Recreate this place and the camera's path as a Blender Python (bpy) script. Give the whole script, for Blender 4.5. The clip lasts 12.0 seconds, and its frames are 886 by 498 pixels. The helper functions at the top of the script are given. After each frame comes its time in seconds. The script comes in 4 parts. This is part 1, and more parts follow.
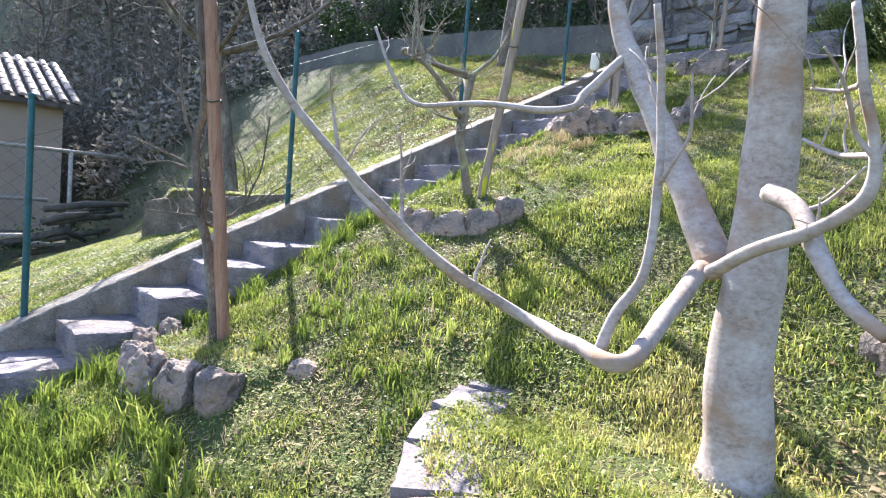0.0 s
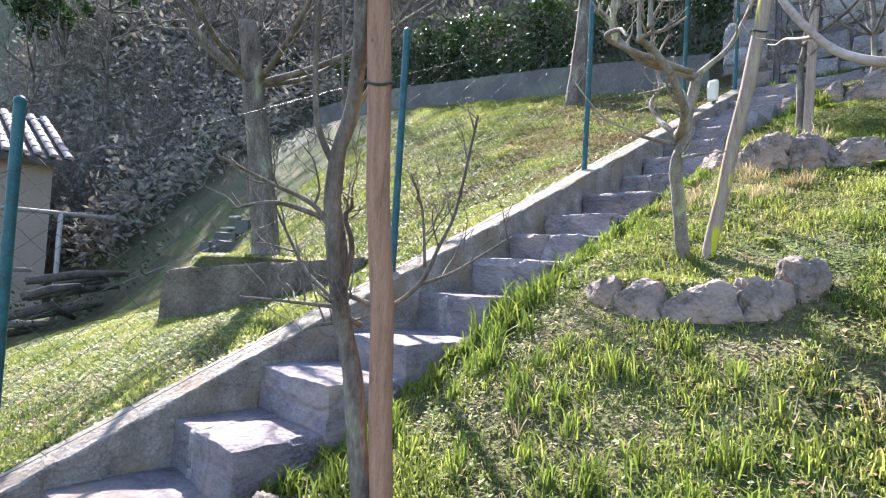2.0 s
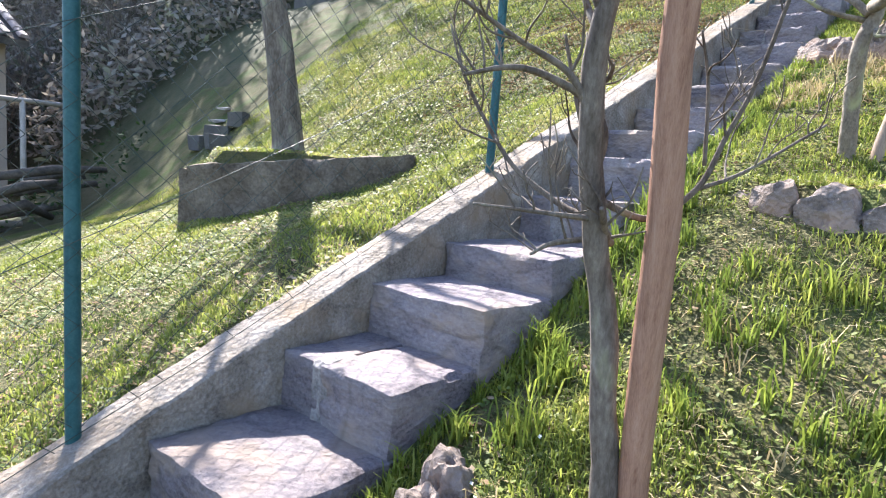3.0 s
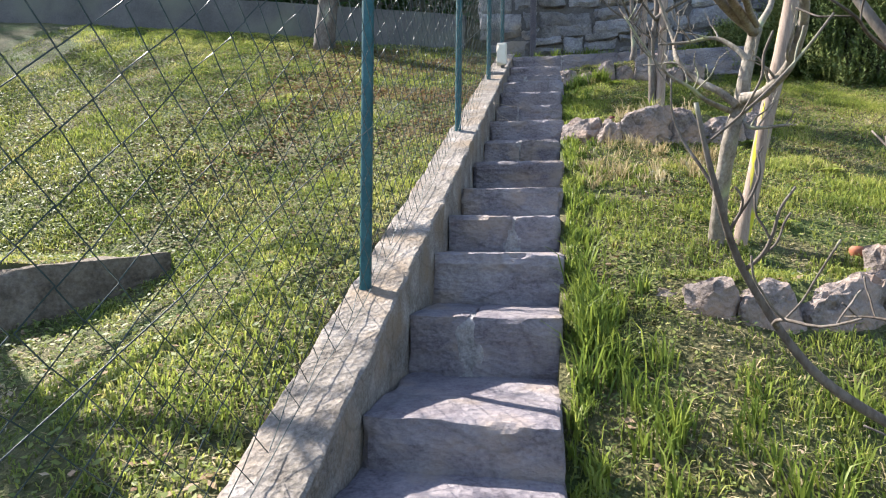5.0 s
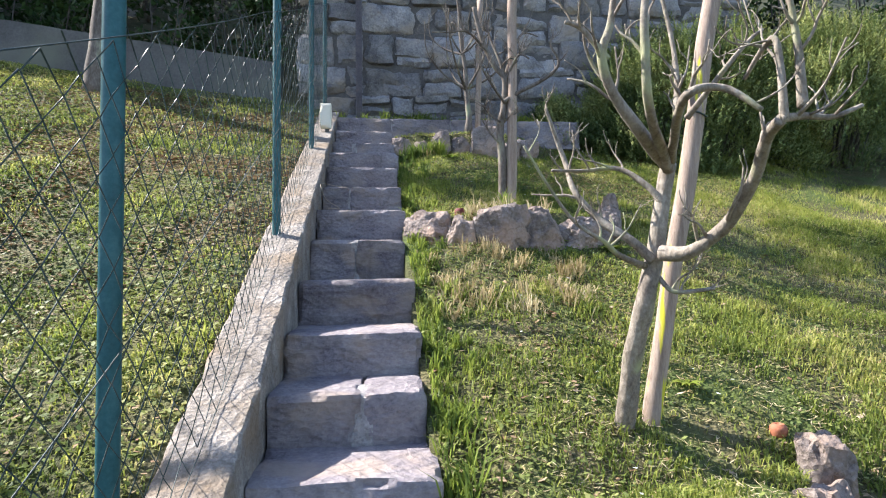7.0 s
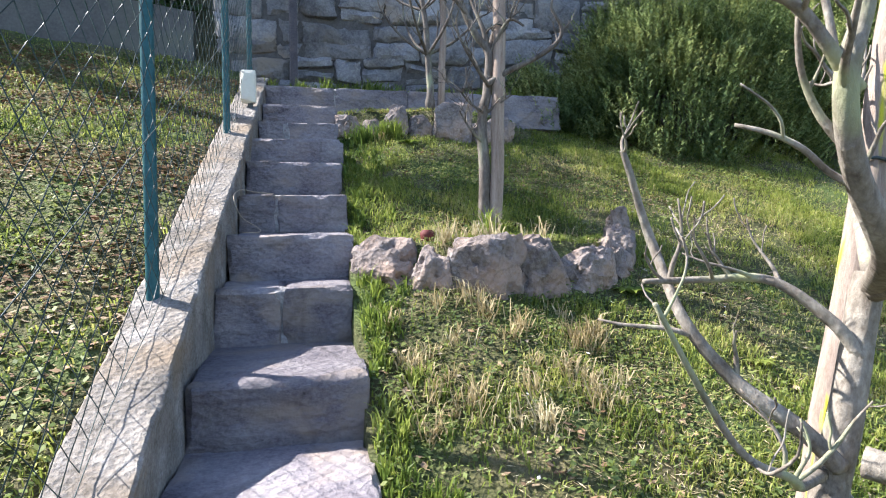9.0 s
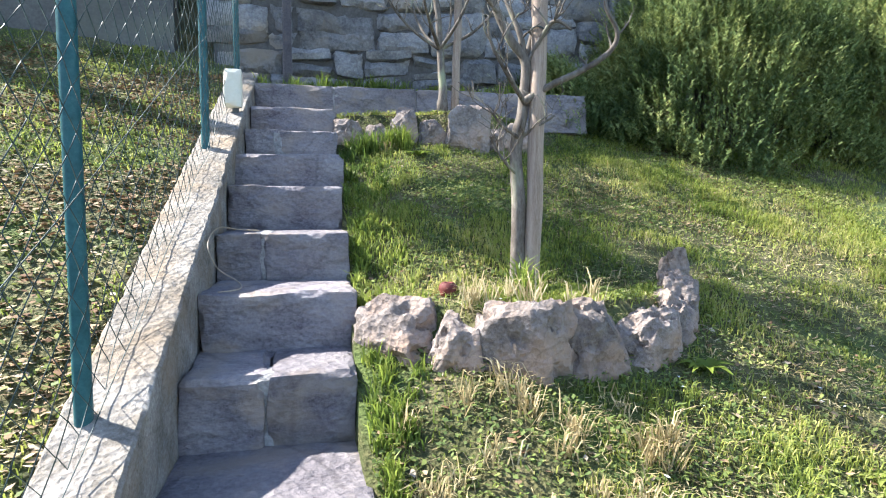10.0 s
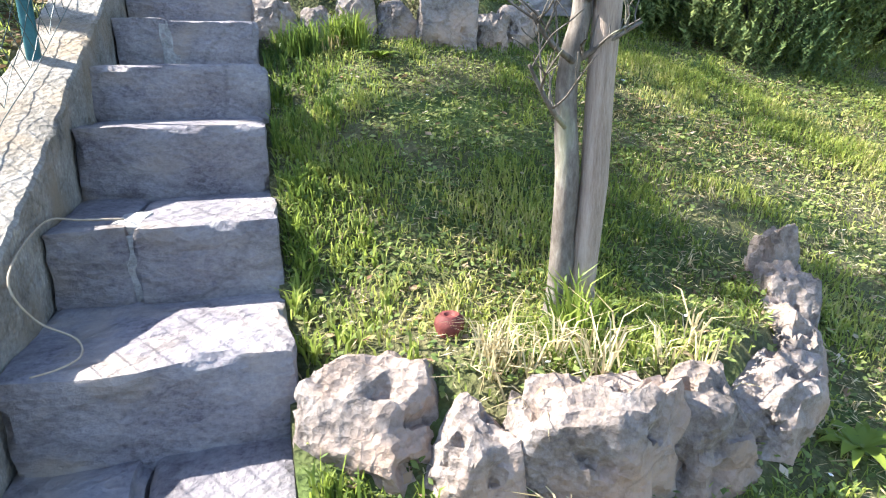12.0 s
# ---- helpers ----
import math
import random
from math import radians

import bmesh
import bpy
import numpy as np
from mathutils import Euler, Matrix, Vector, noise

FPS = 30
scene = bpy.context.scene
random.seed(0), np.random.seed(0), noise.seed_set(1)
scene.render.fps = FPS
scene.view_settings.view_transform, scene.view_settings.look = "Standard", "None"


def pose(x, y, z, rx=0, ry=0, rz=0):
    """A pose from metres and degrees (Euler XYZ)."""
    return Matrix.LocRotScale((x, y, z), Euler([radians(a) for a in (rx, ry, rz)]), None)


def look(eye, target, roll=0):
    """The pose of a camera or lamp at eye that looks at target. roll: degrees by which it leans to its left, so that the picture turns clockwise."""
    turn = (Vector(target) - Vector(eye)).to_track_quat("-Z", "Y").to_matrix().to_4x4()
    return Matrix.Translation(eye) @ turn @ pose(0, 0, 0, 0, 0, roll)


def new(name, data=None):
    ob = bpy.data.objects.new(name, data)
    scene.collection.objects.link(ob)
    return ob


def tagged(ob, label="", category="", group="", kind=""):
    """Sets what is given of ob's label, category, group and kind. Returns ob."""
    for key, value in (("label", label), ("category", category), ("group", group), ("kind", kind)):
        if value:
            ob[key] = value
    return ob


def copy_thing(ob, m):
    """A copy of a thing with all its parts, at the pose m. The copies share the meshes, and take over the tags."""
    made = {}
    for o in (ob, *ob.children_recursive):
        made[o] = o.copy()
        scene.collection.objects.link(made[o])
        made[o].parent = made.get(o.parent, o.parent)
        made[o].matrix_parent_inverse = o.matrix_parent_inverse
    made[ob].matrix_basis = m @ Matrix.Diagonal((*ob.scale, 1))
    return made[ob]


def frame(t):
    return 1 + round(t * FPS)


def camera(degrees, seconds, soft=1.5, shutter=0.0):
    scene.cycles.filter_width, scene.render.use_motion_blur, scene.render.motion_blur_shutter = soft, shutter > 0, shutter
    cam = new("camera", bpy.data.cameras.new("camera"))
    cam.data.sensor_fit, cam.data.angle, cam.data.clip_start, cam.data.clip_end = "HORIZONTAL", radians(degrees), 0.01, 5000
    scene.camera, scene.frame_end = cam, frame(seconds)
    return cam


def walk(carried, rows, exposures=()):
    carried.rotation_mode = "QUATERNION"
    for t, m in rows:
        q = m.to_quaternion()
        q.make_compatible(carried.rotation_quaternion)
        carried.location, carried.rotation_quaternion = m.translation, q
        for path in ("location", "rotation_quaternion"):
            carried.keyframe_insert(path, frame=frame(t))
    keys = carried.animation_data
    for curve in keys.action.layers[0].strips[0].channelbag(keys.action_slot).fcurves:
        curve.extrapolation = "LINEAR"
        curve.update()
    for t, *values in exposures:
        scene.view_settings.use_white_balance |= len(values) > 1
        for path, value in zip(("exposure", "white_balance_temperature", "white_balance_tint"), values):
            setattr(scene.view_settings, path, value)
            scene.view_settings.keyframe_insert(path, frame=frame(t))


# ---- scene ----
cam = camera(73.3, 12.0, 1.15)
PATH = [
    (0, (5.09, -2.277, 0.396), (3.626, -0.92, 0.27), 4.6),
    (0.5, (4.432, -2.171, 0.333), (2.902, -0.891, 0.194), 4.5),
    (1, (3.896, -2.1, 0.312), (2.256, -0.963, 0.186), 4.8),
    (1.5, (3.416, -2.083, 0.356), (1.765, -0.959, 0.249), 4.3),
    (2, (2.897, -1.969, 0.378), (1.454, -0.587, 0.453), 3.4),
    (2.5, (2.401, -2.085, 0.32), (1.003, -0.661, 0.19), 4.0),
    (2.7, (2.207, -2.161, 0.319), (0.831, -0.724, 0.108), 4.0),
    (4.3, (0.947, -1.949, 0.345), (0.179, -0.114, 0.134), 1.8),
    (4.5, (0.821, -1.913, 0.411), (0.234, -0.012, 0.206), 1.6),
    (5, (0.597, -1.766, 0.536), (0.22, 0.198, 0.515), 0.6),
    (5.5, (0.518, -1.602, 0.634), (0.271, 0.382, 0.58), 0.1),
    (6, (0.43, -1.338, 0.784), (0.428, 0.662, 0.755), -0.2),
    (6.5, (0.382, -1.088, 0.983), (0.582, 0.902, 0.996), -0.4),
    (7, (0.405, -0.839, 1.143), (0.637, 1.146, 1.227), -0.5),
    (7.2, (0.405, -0.731, 1.184), (0.64, 1.253, 1.273), -0.3),
    (8.8, (0.473, 0.187, 1.589), (0.873, 2.145, 1.508), -0.2),
    (9, (0.458, 0.289, 1.641), (0.866, 2.246, 1.567), -0.3),
    (9.5, (0.456, 0.565, 1.777), (0.865, 2.519, 1.655), -0.1),
    (10, (0.477, 0.933, 1.968), (0.888, 2.885, 1.821), 0.1),
    (10.5, (0.479, 1.261, 2.143), (0.892, 3.217, 2.073), 0.4),
    (11, (0.517, 1.531, 2.237), (1.034, 3.458, 2.104), -0.3),
    (11.5, (0.58, 1.781, 2.303), (1.141, 3.688, 2.084), -0.3),
    (12, (0.603, 2.091, 2.241), (1.15, 3.93, 1.676), -0.1),
]
walk(cam, [(t, look(e, a, r)) for t, e, a, r in PATH], [(0, 2.3, 5950, 15), (2.7, 2.42, 6100, 16), (4.3, 1.92, 6250, 13), (7.2, 1.95, 6050, 14), (9.0, 1.98, 5850, 13), (10.5, 2.5, 5950, 8), (12, 2.58, 5950, 8)])

# ---- world, sun ----
SUN_DIR = Vector((-0.90, 0.43, 0.98)).normalized()
world = bpy.data.worlds.new("world")
scene.world = world
world.use_nodes = True
wn = world.node_tree
sky = wn.nodes.new("ShaderNodeTexSky")
sky.sky_type = "NISHITA"
sky.sun_disc = False
sky.sun_elevation = math.asin(SUN_DIR.z)
sky.sun_rotation = math.atan2(SUN_DIR.x, SUN_DIR.y)
wn.nodes["Background"].inputs["Strength"].default_value = 0.115
wn.links.new(sky.outputs[0], wn.nodes["Background"].inputs["Color"])
sun = new("sun", bpy.data.lights.new("sun", "SUN"))
sun.data.energy = 4.7
sun.data.angle = radians(0.55)
sun.data.color = (1.0, 0.93, 0.82)
sun.matrix_world = look(SUN_DIR * 30, (0, 0, 0))


# ---- material helpers ----
def mat_new(name):
    m = bpy.data.materials.new(name)
    m.use_nodes = True
    return m, m.node_tree.nodes, m.node_tree.links, m.node_tree.nodes["Principled BSDF"]


def ramp(nodes, stops):
    r = nodes.new("ShaderNodeValToRGB")
    e = r.color_ramp.elements
    while len(e) < len(stops):
        e.new(0.5)
    for k, (p, c) in zip(e, stops):
        k.position, k.color = p, (*c, 1)
    return r


def surface(name, colours, scale=6.0, fine=60.0, bump=0.3, dist=0.01, rough=0.85, stretch=(1, 1, 1), metal=0.0,
            patch=None, vary=0.0, spots=None, obj=False, cracks=0.0):
    """A rough natural surface: broad stains, fine grain, optional patches, cell pits and bump."""
    m, n, l, b = mat_new(name)
    tc = n.new("ShaderNodeTexCoord")
    mp = n.new("ShaderNodeMapping")
    mp.inputs["Scale"].default_value = stretch
    l.new(tc.outputs["Object"] if obj else n.new("ShaderNodeNewGeometry").outputs["Position"], mp.inputs["Vector"])
    broad = n.new("ShaderNodeTexNoise")
    broad.inputs["Scale"].default_value, broad.inputs["Detail"].default_value, broad.inputs["Roughness"].default_value = scale, 6, 0.62
    grain = n.new("ShaderNodeTexNoise")
    grain.inputs["Scale"].default_value, grain.inputs["Detail"].default_value, grain.inputs["Roughness"].default_value = fine, 5, 0.7
    for q in (broad, grain):
        l.new(mp.outputs[0], q.inputs["Vector"])
    mixed = n.new("ShaderNodeMath")
    mixed.operation = "MULTIPLY_ADD"
    mixed.inputs[1].default_value = 0.45
    l.new(grain.outputs["Fac"], mixed.inputs[0])
    sc = n.new("ShaderNodeMath")
    sc.operation = "MULTIPLY"
    sc.inputs[1].default_value = 0.55
    l.new(broad.outputs["Fac"], sc.inputs[0])
    l.new(sc.outputs[0], mixed.inputs[2])
    k = len(colours)
    r = ramp(n, [(0.33 + 0.34 * i / max(1, k - 1), c) for i, c in enumerate(colours)])
    l.new(mixed.outputs[0], r.inputs["Fac"])
    colour = r.outputs["Color"]
    if patch:
        pc, ps, lo, hi = patch
        pn = n.new("ShaderNodeTexNoise")
        pn.inputs["Scale"].default_value, pn.inputs["Detail"].default_value = ps, 5
        l.new(mp.outputs[0], pn.inputs["Vector"])
        pr = ramp(n, [(lo, (0, 0, 0)), (hi, (1, 1, 1))])
        l.new(pn.outputs["Fac"], pr.inputs["Fac"])
        mx = n.new("ShaderNodeMix")
        mx.data_type = "RGBA"
        l.new(pr.outputs["Color"], mx.inputs["Factor"])
        l.new(colour, mx.inputs["A"])
        mx.inputs["B"].default_value = (*pc, 1)
        colour = mx.outputs["Result"]
    if vary:
        oi = n.new("ShaderNodeObjectInfo")
        hv = n.new("ShaderNodeHueSaturation")
        mr = n.new("ShaderNodeMapRange")
        mr.inputs["To Min"].default_value, mr.inputs["To Max"].default_value = 1 - vary, 1 + vary
        l.new(oi.outputs["Random"], mr.inputs["Value"])
        l.new(mr.outputs[0], hv.inputs["Value"])
        l.new(colour, hv.inputs["Color"])
        colour = hv.outputs["Color"]
    if cracks:
        warp = n.new("ShaderNodeMix")
        warp.data_type = "RGBA"
        warp.inputs["Factor"].default_value = 0.12
        l.new(mp.outputs[0], warp.inputs["A"])
        l.new(broad.outputs["Color"], warp.inputs["B"])
        cv = n.new("ShaderNodeTexVoronoi")
        cv.feature = "DISTANCE_TO_EDGE"
        cv.inputs["Scale"].default_value = cracks
        l.new(warp.outputs["Result"], cv.inputs["Vector"])
        cr = ramp(n, [(0.0, (0.42, 0.40, 0.38)), (0.035, (1, 1, 1))])
        l.new(cv.outputs["Distance"], cr.inputs["Fac"])
        mm = n.new("ShaderNodeMix")
        mm.data_type, mm.blend_type = "RGBA", "MULTIPLY"
        mm.inputs["Factor"].default_value = 0.38
        l.new(colour, mm.inputs["A"])
        l.new(cr.outputs["Color"], mm.inputs["B"])
        colour = mm.outputs["Result"]
    l.new(colour, b.inputs["Base Color"])
    height = mixed.outputs[0]
    if spots:
        vo = n.new("ShaderNodeTexVoronoi")
        vo.inputs["Scale"].default_value = spots
        l.new(mp.outputs[0], vo.inputs["Vector"])
        ad = n.new("ShaderNodeMath")
        ad.operation = "MULTIPLY_ADD"
        ad.inputs[1].default_value = 0.5
        l.new(vo.outputs["Distance"], ad.inputs[0])
        l.new(mixed.outputs[0], ad.inputs[2])
        height = ad.outputs[0]
    bp = n.new("ShaderNodeBump")
    bp.inputs["Strength"].default_value, bp.inputs["Distance"].default_value = bump, dist
    l.new(height, bp.inputs["Height"])
    l.new(bp.outputs[0], b.inputs["Normal"])
    b.inputs["Roughness"].default_value, b.inputs["Metallic"].default_value = rough, metal
    b.inputs["Specular IOR Level"].default_value = 0.25
    return m


def leafy(name, colours, trans=0.45, rough=0.55, scale=1.6):
    """Leaves and blades: colour by island and by place, part of the light passes through."""
    m, n, l, b = mat_new(name)
    g = n.new("ShaderNodeNewGeometry")
    nz = n.new("ShaderNodeTexNoise")
    nz.inputs["Scale"].default_value, nz.inputs["Detail"].default_value = scale, 4
    l.new(g.outputs["Position"], nz.inputs["Vector"])
    ad = n.new("ShaderNodeMath")
    ad.operation = "MULTIPLY_ADD"
    ad.inputs[1].default_value = 0.4
    l.new(g.outputs["Random Per Island"], ad.inputs[0])
    hf = n.new("ShaderNodeMath")
    hf.operation = "MULTIPLY_ADD"
    hf.inputs[1].default_value, hf.inputs[2].default_value = 1.5, -0.42
    l.new(nz.outputs["Fac"], hf.inputs[0])
    l.new(hf.outputs[0], ad.inputs[2])
    k = len(colours)
    r = ramp(n, [(0.12 + 0.76 * i / max(1, k - 1), c) for i, c in enumerate(colours)])
    l.new(ad.outputs[0], r.inputs["Fac"])
    l.new(r.outputs["Color"], b.inputs["Base Color"])
    b.inputs["Roughness"].default_value = rough
    b.inputs["Specular IOR Level"].default_value = 0.14
    t = n.new("ShaderNodeBsdfTranslucent")
    l.new(r.outputs["Color"], t.inputs["Color"])
    mx = n.new("ShaderNodeMixShader")
    mx.inputs[0].default_value = trans
    l.new(b.outputs[0], mx.inputs[1])
    l.new(t.outputs[0], mx.inputs[2])
    l.new(mx.outputs[0], n["Material Output"].inputs["Surface"])
    return m


M_SOIL = surface("soil_turf", [(0.022, 0.024, 0.01), (0.06, 0.064, 0.022), (0.115, 0.104, 0.046), (0.17, 0.135, 0.08)], 3.0, 70, 1.0, 0.03, 0.95,
                 patch=((0.07, 0.095, 0.024), 2.3, 0.48, 0.64), spots=60)
M_STEP = surface("grey_stone", [(0.055, 0.047, 0.053), (0.15, 0.132, 0.142), (0.215, 0.192, 0.194), (0.275, 0.25, 0.24)], 4, 60, 1.0, 0.018, 0.88,
                 stretch=(1, 1, 1.5), patch=((0.245, 0.2, 0.17), 3.5, 0.52, 0.66), vary=0.18, spots=26, cracks=2.2)
M_MORTAR = surface("lime_mortar", [(0.10, 0.092, 0.086), (0.20, 0.187, 0.178), (0.29, 0.272, 0.26), (0.36, 0.34, 0.325)], 14, 90, 1.0, 0.012, 0.95, spots=50)
M_WALL = surface("weathered_mortar", [(0.07, 0.058, 0.047), (0.17, 0.148, 0.122), (0.26, 0.232, 0.2), (0.40, 0.37, 0.33)], 6, 80, 1.0, 0.016, 0.92,
                 patch=((0.22, 0.165, 0.11), 3.5, 0.5, 0.72), spots=42, cracks=5.2)
M_ROCK = surface("limestone_rock", [(0.075, 0.06, 0.05), (0.165, 0.133, 0.115), (0.245, 0.208, 0.184), (0.325, 0.29, 0.265)], 6, 60, 1.0, 0.022, 0.9,
                 patch=((0.31, 0.22, 0.165), 4, 0.46, 0.64), vary=0.16, spots=38, obj=True, cracks=4.5)
M_BLOCK = surface("wall_stone", [(0.075, 0.07, 0.074), (0.165, 0.158, 0.16), (0.25, 0.238, 0.232), (0.37, 0.35, 0.33)], 5, 50, 1.0, 0.025, 0.92, vary=0.3, spots=20,
                  patch=((0.23, 0.19, 0.15), 2.5, 0.52, 0.68), cracks=2.2)
M_JOINT = surface("dark_mortar", [(0.05, 0.046, 0.044), (0.09, 0.084, 0.08), (0.14, 0.13, 0.12)], 6, 50, 0.7, 0.01, 0.95)
M_BARK = surface("grey_bark", [(0.036, 0.028, 0.022), (0.088, 0.071, 0.057), (0.155, 0.132, 0.11), (0.26, 0.235, 0.205)], 9, 70, 0.8, 0.008, 0.9,
                 stretch=(1, 1, 0.35), patch=((0.25, 0.26, 0.16), 9, 0.6, 0.75))
M_PRUNED = surface("pruned_pale_bark", [(0.065, 0.05, 0.038), (0.15, 0.125, 0.098), (0.24, 0.21, 0.168), (0.36, 0.325, 0.27)], 12, 80, 0.9, 0.008, 0.85,
                   stretch=(1, 1, 0.6), patch=((0.30, 0.31, 0.17), 8, 0.58, 0.72), spots=45)
M_PALE = surface("pale_smooth_bark", [(0.166, 0.13, 0.108), (0.288, 0.238, 0.205), (0.36, 0.31, 0.277), (0.418, 0.382, 0.353)], 5, 40, 0.5, 0.006, 0.8,
                 stretch=(1, 1, 1.6), patch=((0.25, 0.16, 0.10), 4, 0.52, 0.7))
M_STAKE = surface("weathered_timber", [(0.16, 0.115, 0.085), (0.29, 0.22, 0.17), (0.38, 0.31, 0.26)], 8, 60, 0.7, 0.006, 0.9, stretch=(6, 6, 0.5))
M_LICHEN = surface("lichened_timber", [(0.15, 0.11, 0.085), (0.27, 0.21, 0.165), (0.36, 0.30, 0.25)], 8, 60, 0.7, 0.006, 0.9, stretch=(6, 6, 0.5),
                  patch=((0.45, 0.42, 0.03), 3.2, 0.60, 0.66))
M_STAKE_RED = surface("reddish_timber", [(0.17, 0.085, 0.055), (0.30, 0.17, 0.115), (0.38, 0.24, 0.17)], 8, 60, 0.6, 0.006, 0.85, stretch=(6, 6, 0.5))
M_POST = surface("green_paint", [(0.01, 0.05, 0.058), (0.02, 0.082, 0.092), (0.04, 0.115, 0.125)], 12, 90, 0.25, 0.002, 0.45)
M_WIRE = surface("green_wire", [(0.012, 0.028, 0.027), (0.03, 0.046, 0.043), (0.09, 0.10, 0.093)], 9, 60, 0.2, 0.001, 0.5)
M_CREAM = surface("cream_plastic", [(0.60, 0.55, 0.43), (0.72, 0.67, 0.55)], 8, 60, 0.15, 0.002, 0.5)
M_STEEL = surface("rusty_steel", [(0.07, 0.06, 0.065), (0.13, 0.115, 0.12), (0.19, 0.15, 0.14)], 9, 60, 0.4, 0.003, 0.6, metal=0.5)
M_CANE = surface("dry_cane", [(0.22, 0.17, 0.12), (0.36, 0.29, 0.21)], 20, 90, 0.3, 0.002, 0.7)
M_CLAY = surface("red_clay", [(0.07, 0.018, 0.016), (0.13, 0.032, 0.027), (0.22, 0.07, 0.05)], 14, 80, 0.4, 0.004, 0.7)
M_ORANGE = surface("orange_clay", [(0.22, 0.07, 0.035), (0.34, 0.13, 0.07)], 14, 80, 0.4, 0.004, 0.7)
M_PLASTER = surface("beige_plaster", [(0.22, 0.17, 0.135), (0.27, 0.215, 0.17), (0.3, 0.25, 0.205)], 1.2, 30, 0.3, 0.01, 0.9)
M_TILE = surface("roof_tile", [(0.12, 0.085, 0.07), (0.22, 0.17, 0.145), (0.34, 0.29, 0.26)], 5, 40, 0.4, 0.01, 0.6, vary=0.15)
M_TIMBER = surface("grey_rail", [(0.22, 0.20, 0.17), (0.40, 0.37, 0.33)], 6, 50, 0.4, 0.005, 0.8)
M_DARKWOOD = surface("dark_debris", [(0.03, 0.028, 0.025), (0.08, 0.07, 0.06), (0.14, 0.12, 0.10)], 5, 30, 0.6, 0.01, 0.9, vary=0.3)
M_CONC = surface("grey_concrete", [(0.055, 0.053, 0.05), (0.095, 0.09, 0.085), (0.14, 0.135, 0.125)], 1.5, 40, 0.4, 0.01, 0.9, patch=((0.13, 0.13, 0.10), 1.2, 0.5, 0.7))
M_BED = surface("old_render", [(0.045, 0.034, 0.026), (0.10, 0.08, 0.06), (0.16, 0.132, 0.10), (0.23, 0.19, 0.15)], 5, 45, 1.0, 0.025, 0.95, spots=18, cracks=3.0)
M_FOREST_FLOOR = surface("forest_floor", [(0.02, 0.028, 0.012), (0.05, 0.055, 0.025), (0.09, 0.075, 0.045)], 0.4, 6, 0.9, 0.1, 0.95)

M_GRASS = leafy("grass_blades", [(0.055, 0.082, 0.022), (0.125, 0.168, 0.034), (0.225, 0.27, 0.052), (0.335, 0.35, 0.085), (0.43, 0.38, 0.16)], 0.5, 0.5, 1.3)
M_TUFT = leafy("lush_blades", [(0.055, 0.09, 0.02), (0.12, 0.17, 0.032), (0.22, 0.27, 0.045), (0.32, 0.34, 0.10)], 0.5, 0.42, 2.0)
M_STRAW = leafy("straw_blades", [(0.25, 0.19, 0.09), (0.40, 0.32, 0.17), (0.52, 0.45, 0.28)], 0.3, 0.7, 3.0)
M_CLOVER = leafy("clover_leaves", [(0.055, 0.083, 0.03), (0.108, 0.146, 0.044), (0.192, 0.226, 0.064), (0.3, 0.3, 0.105)], 0.35, 0.55, 1.0)
M_LITTER = leafy("dead_leaves", [(0.10, 0.055, 0.03), (0.21, 0.13, 0.075), (0.32, 0.23, 0.14), (0.40, 0.33, 0.24)], 0.15, 0.8, 4.0)
M_BUSH = leafy("needle_leaves", [(0.04, 0.065, 0.024), (0.10, 0.14, 0.045), (0.21, 0.25, 0.08), (0.40, 0.40, 0.14)], 0.35, 0.45, 1.3)
M_BRUSHWOOD = leafy("bare_undergrowth", [(0.09, 0.08, 0.068), (0.19, 0.17, 0.145), (0.29, 0.265, 0.23), (0.17, 0.19, 0.10)], 0.25, 0.8, 0.35)
M_IVY = leafy("evergreen_leaves", [(0.012, 0.03, 0.01), (0.03, 0.06, 0.018), (0.055, 0.09, 0.028)], 0.25, 0.4, 0.8)
M_FLOWER = leafy("white_petals", [(0.75, 0.75, 0.72), (0.82, 0.82, 0.80)], 0.3, 0.6, 3.0)


# ---- mesh helpers ----
def mesh_ob(name, verts, faces, mat, parent=None, smooth=True, label=""):
    me = bpy.data.meshes.new(name)
    me.from_pydata(verts if isinstance(verts, list) else verts.tolist(), [], faces if isinstance(faces, list) else faces.tolist())
    me.materials.append(mat)
    if smooth:
        me.polygons.foreach_set("use_smooth", [True] * len(me.polygons))
    me.update()
    ob = new(name, me)
    if parent:
        ob.parent = parent
    if label:
        ob["label"] = label
    return ob


def part(name, bm, mat, parent=None, label="", smooth=True, sharp=38):
    me = bpy.data.meshes.new(name)
    bmesh.ops.recalc_face_normals(bm, faces=bm.faces)
    bm.to_mesh(me)
    bm.free()
    me.materials.append(mat)
    if smooth:
        me.polygons.foreach_set("use_smooth", [True] * len(me.polygons))
        if sharp:
            me.set_sharp_from_angle(angle=radians(sharp))
    ob = new(name, me)
    if parent:
        ob.parent = parent
    if label:
        ob["label"] = label
    return ob


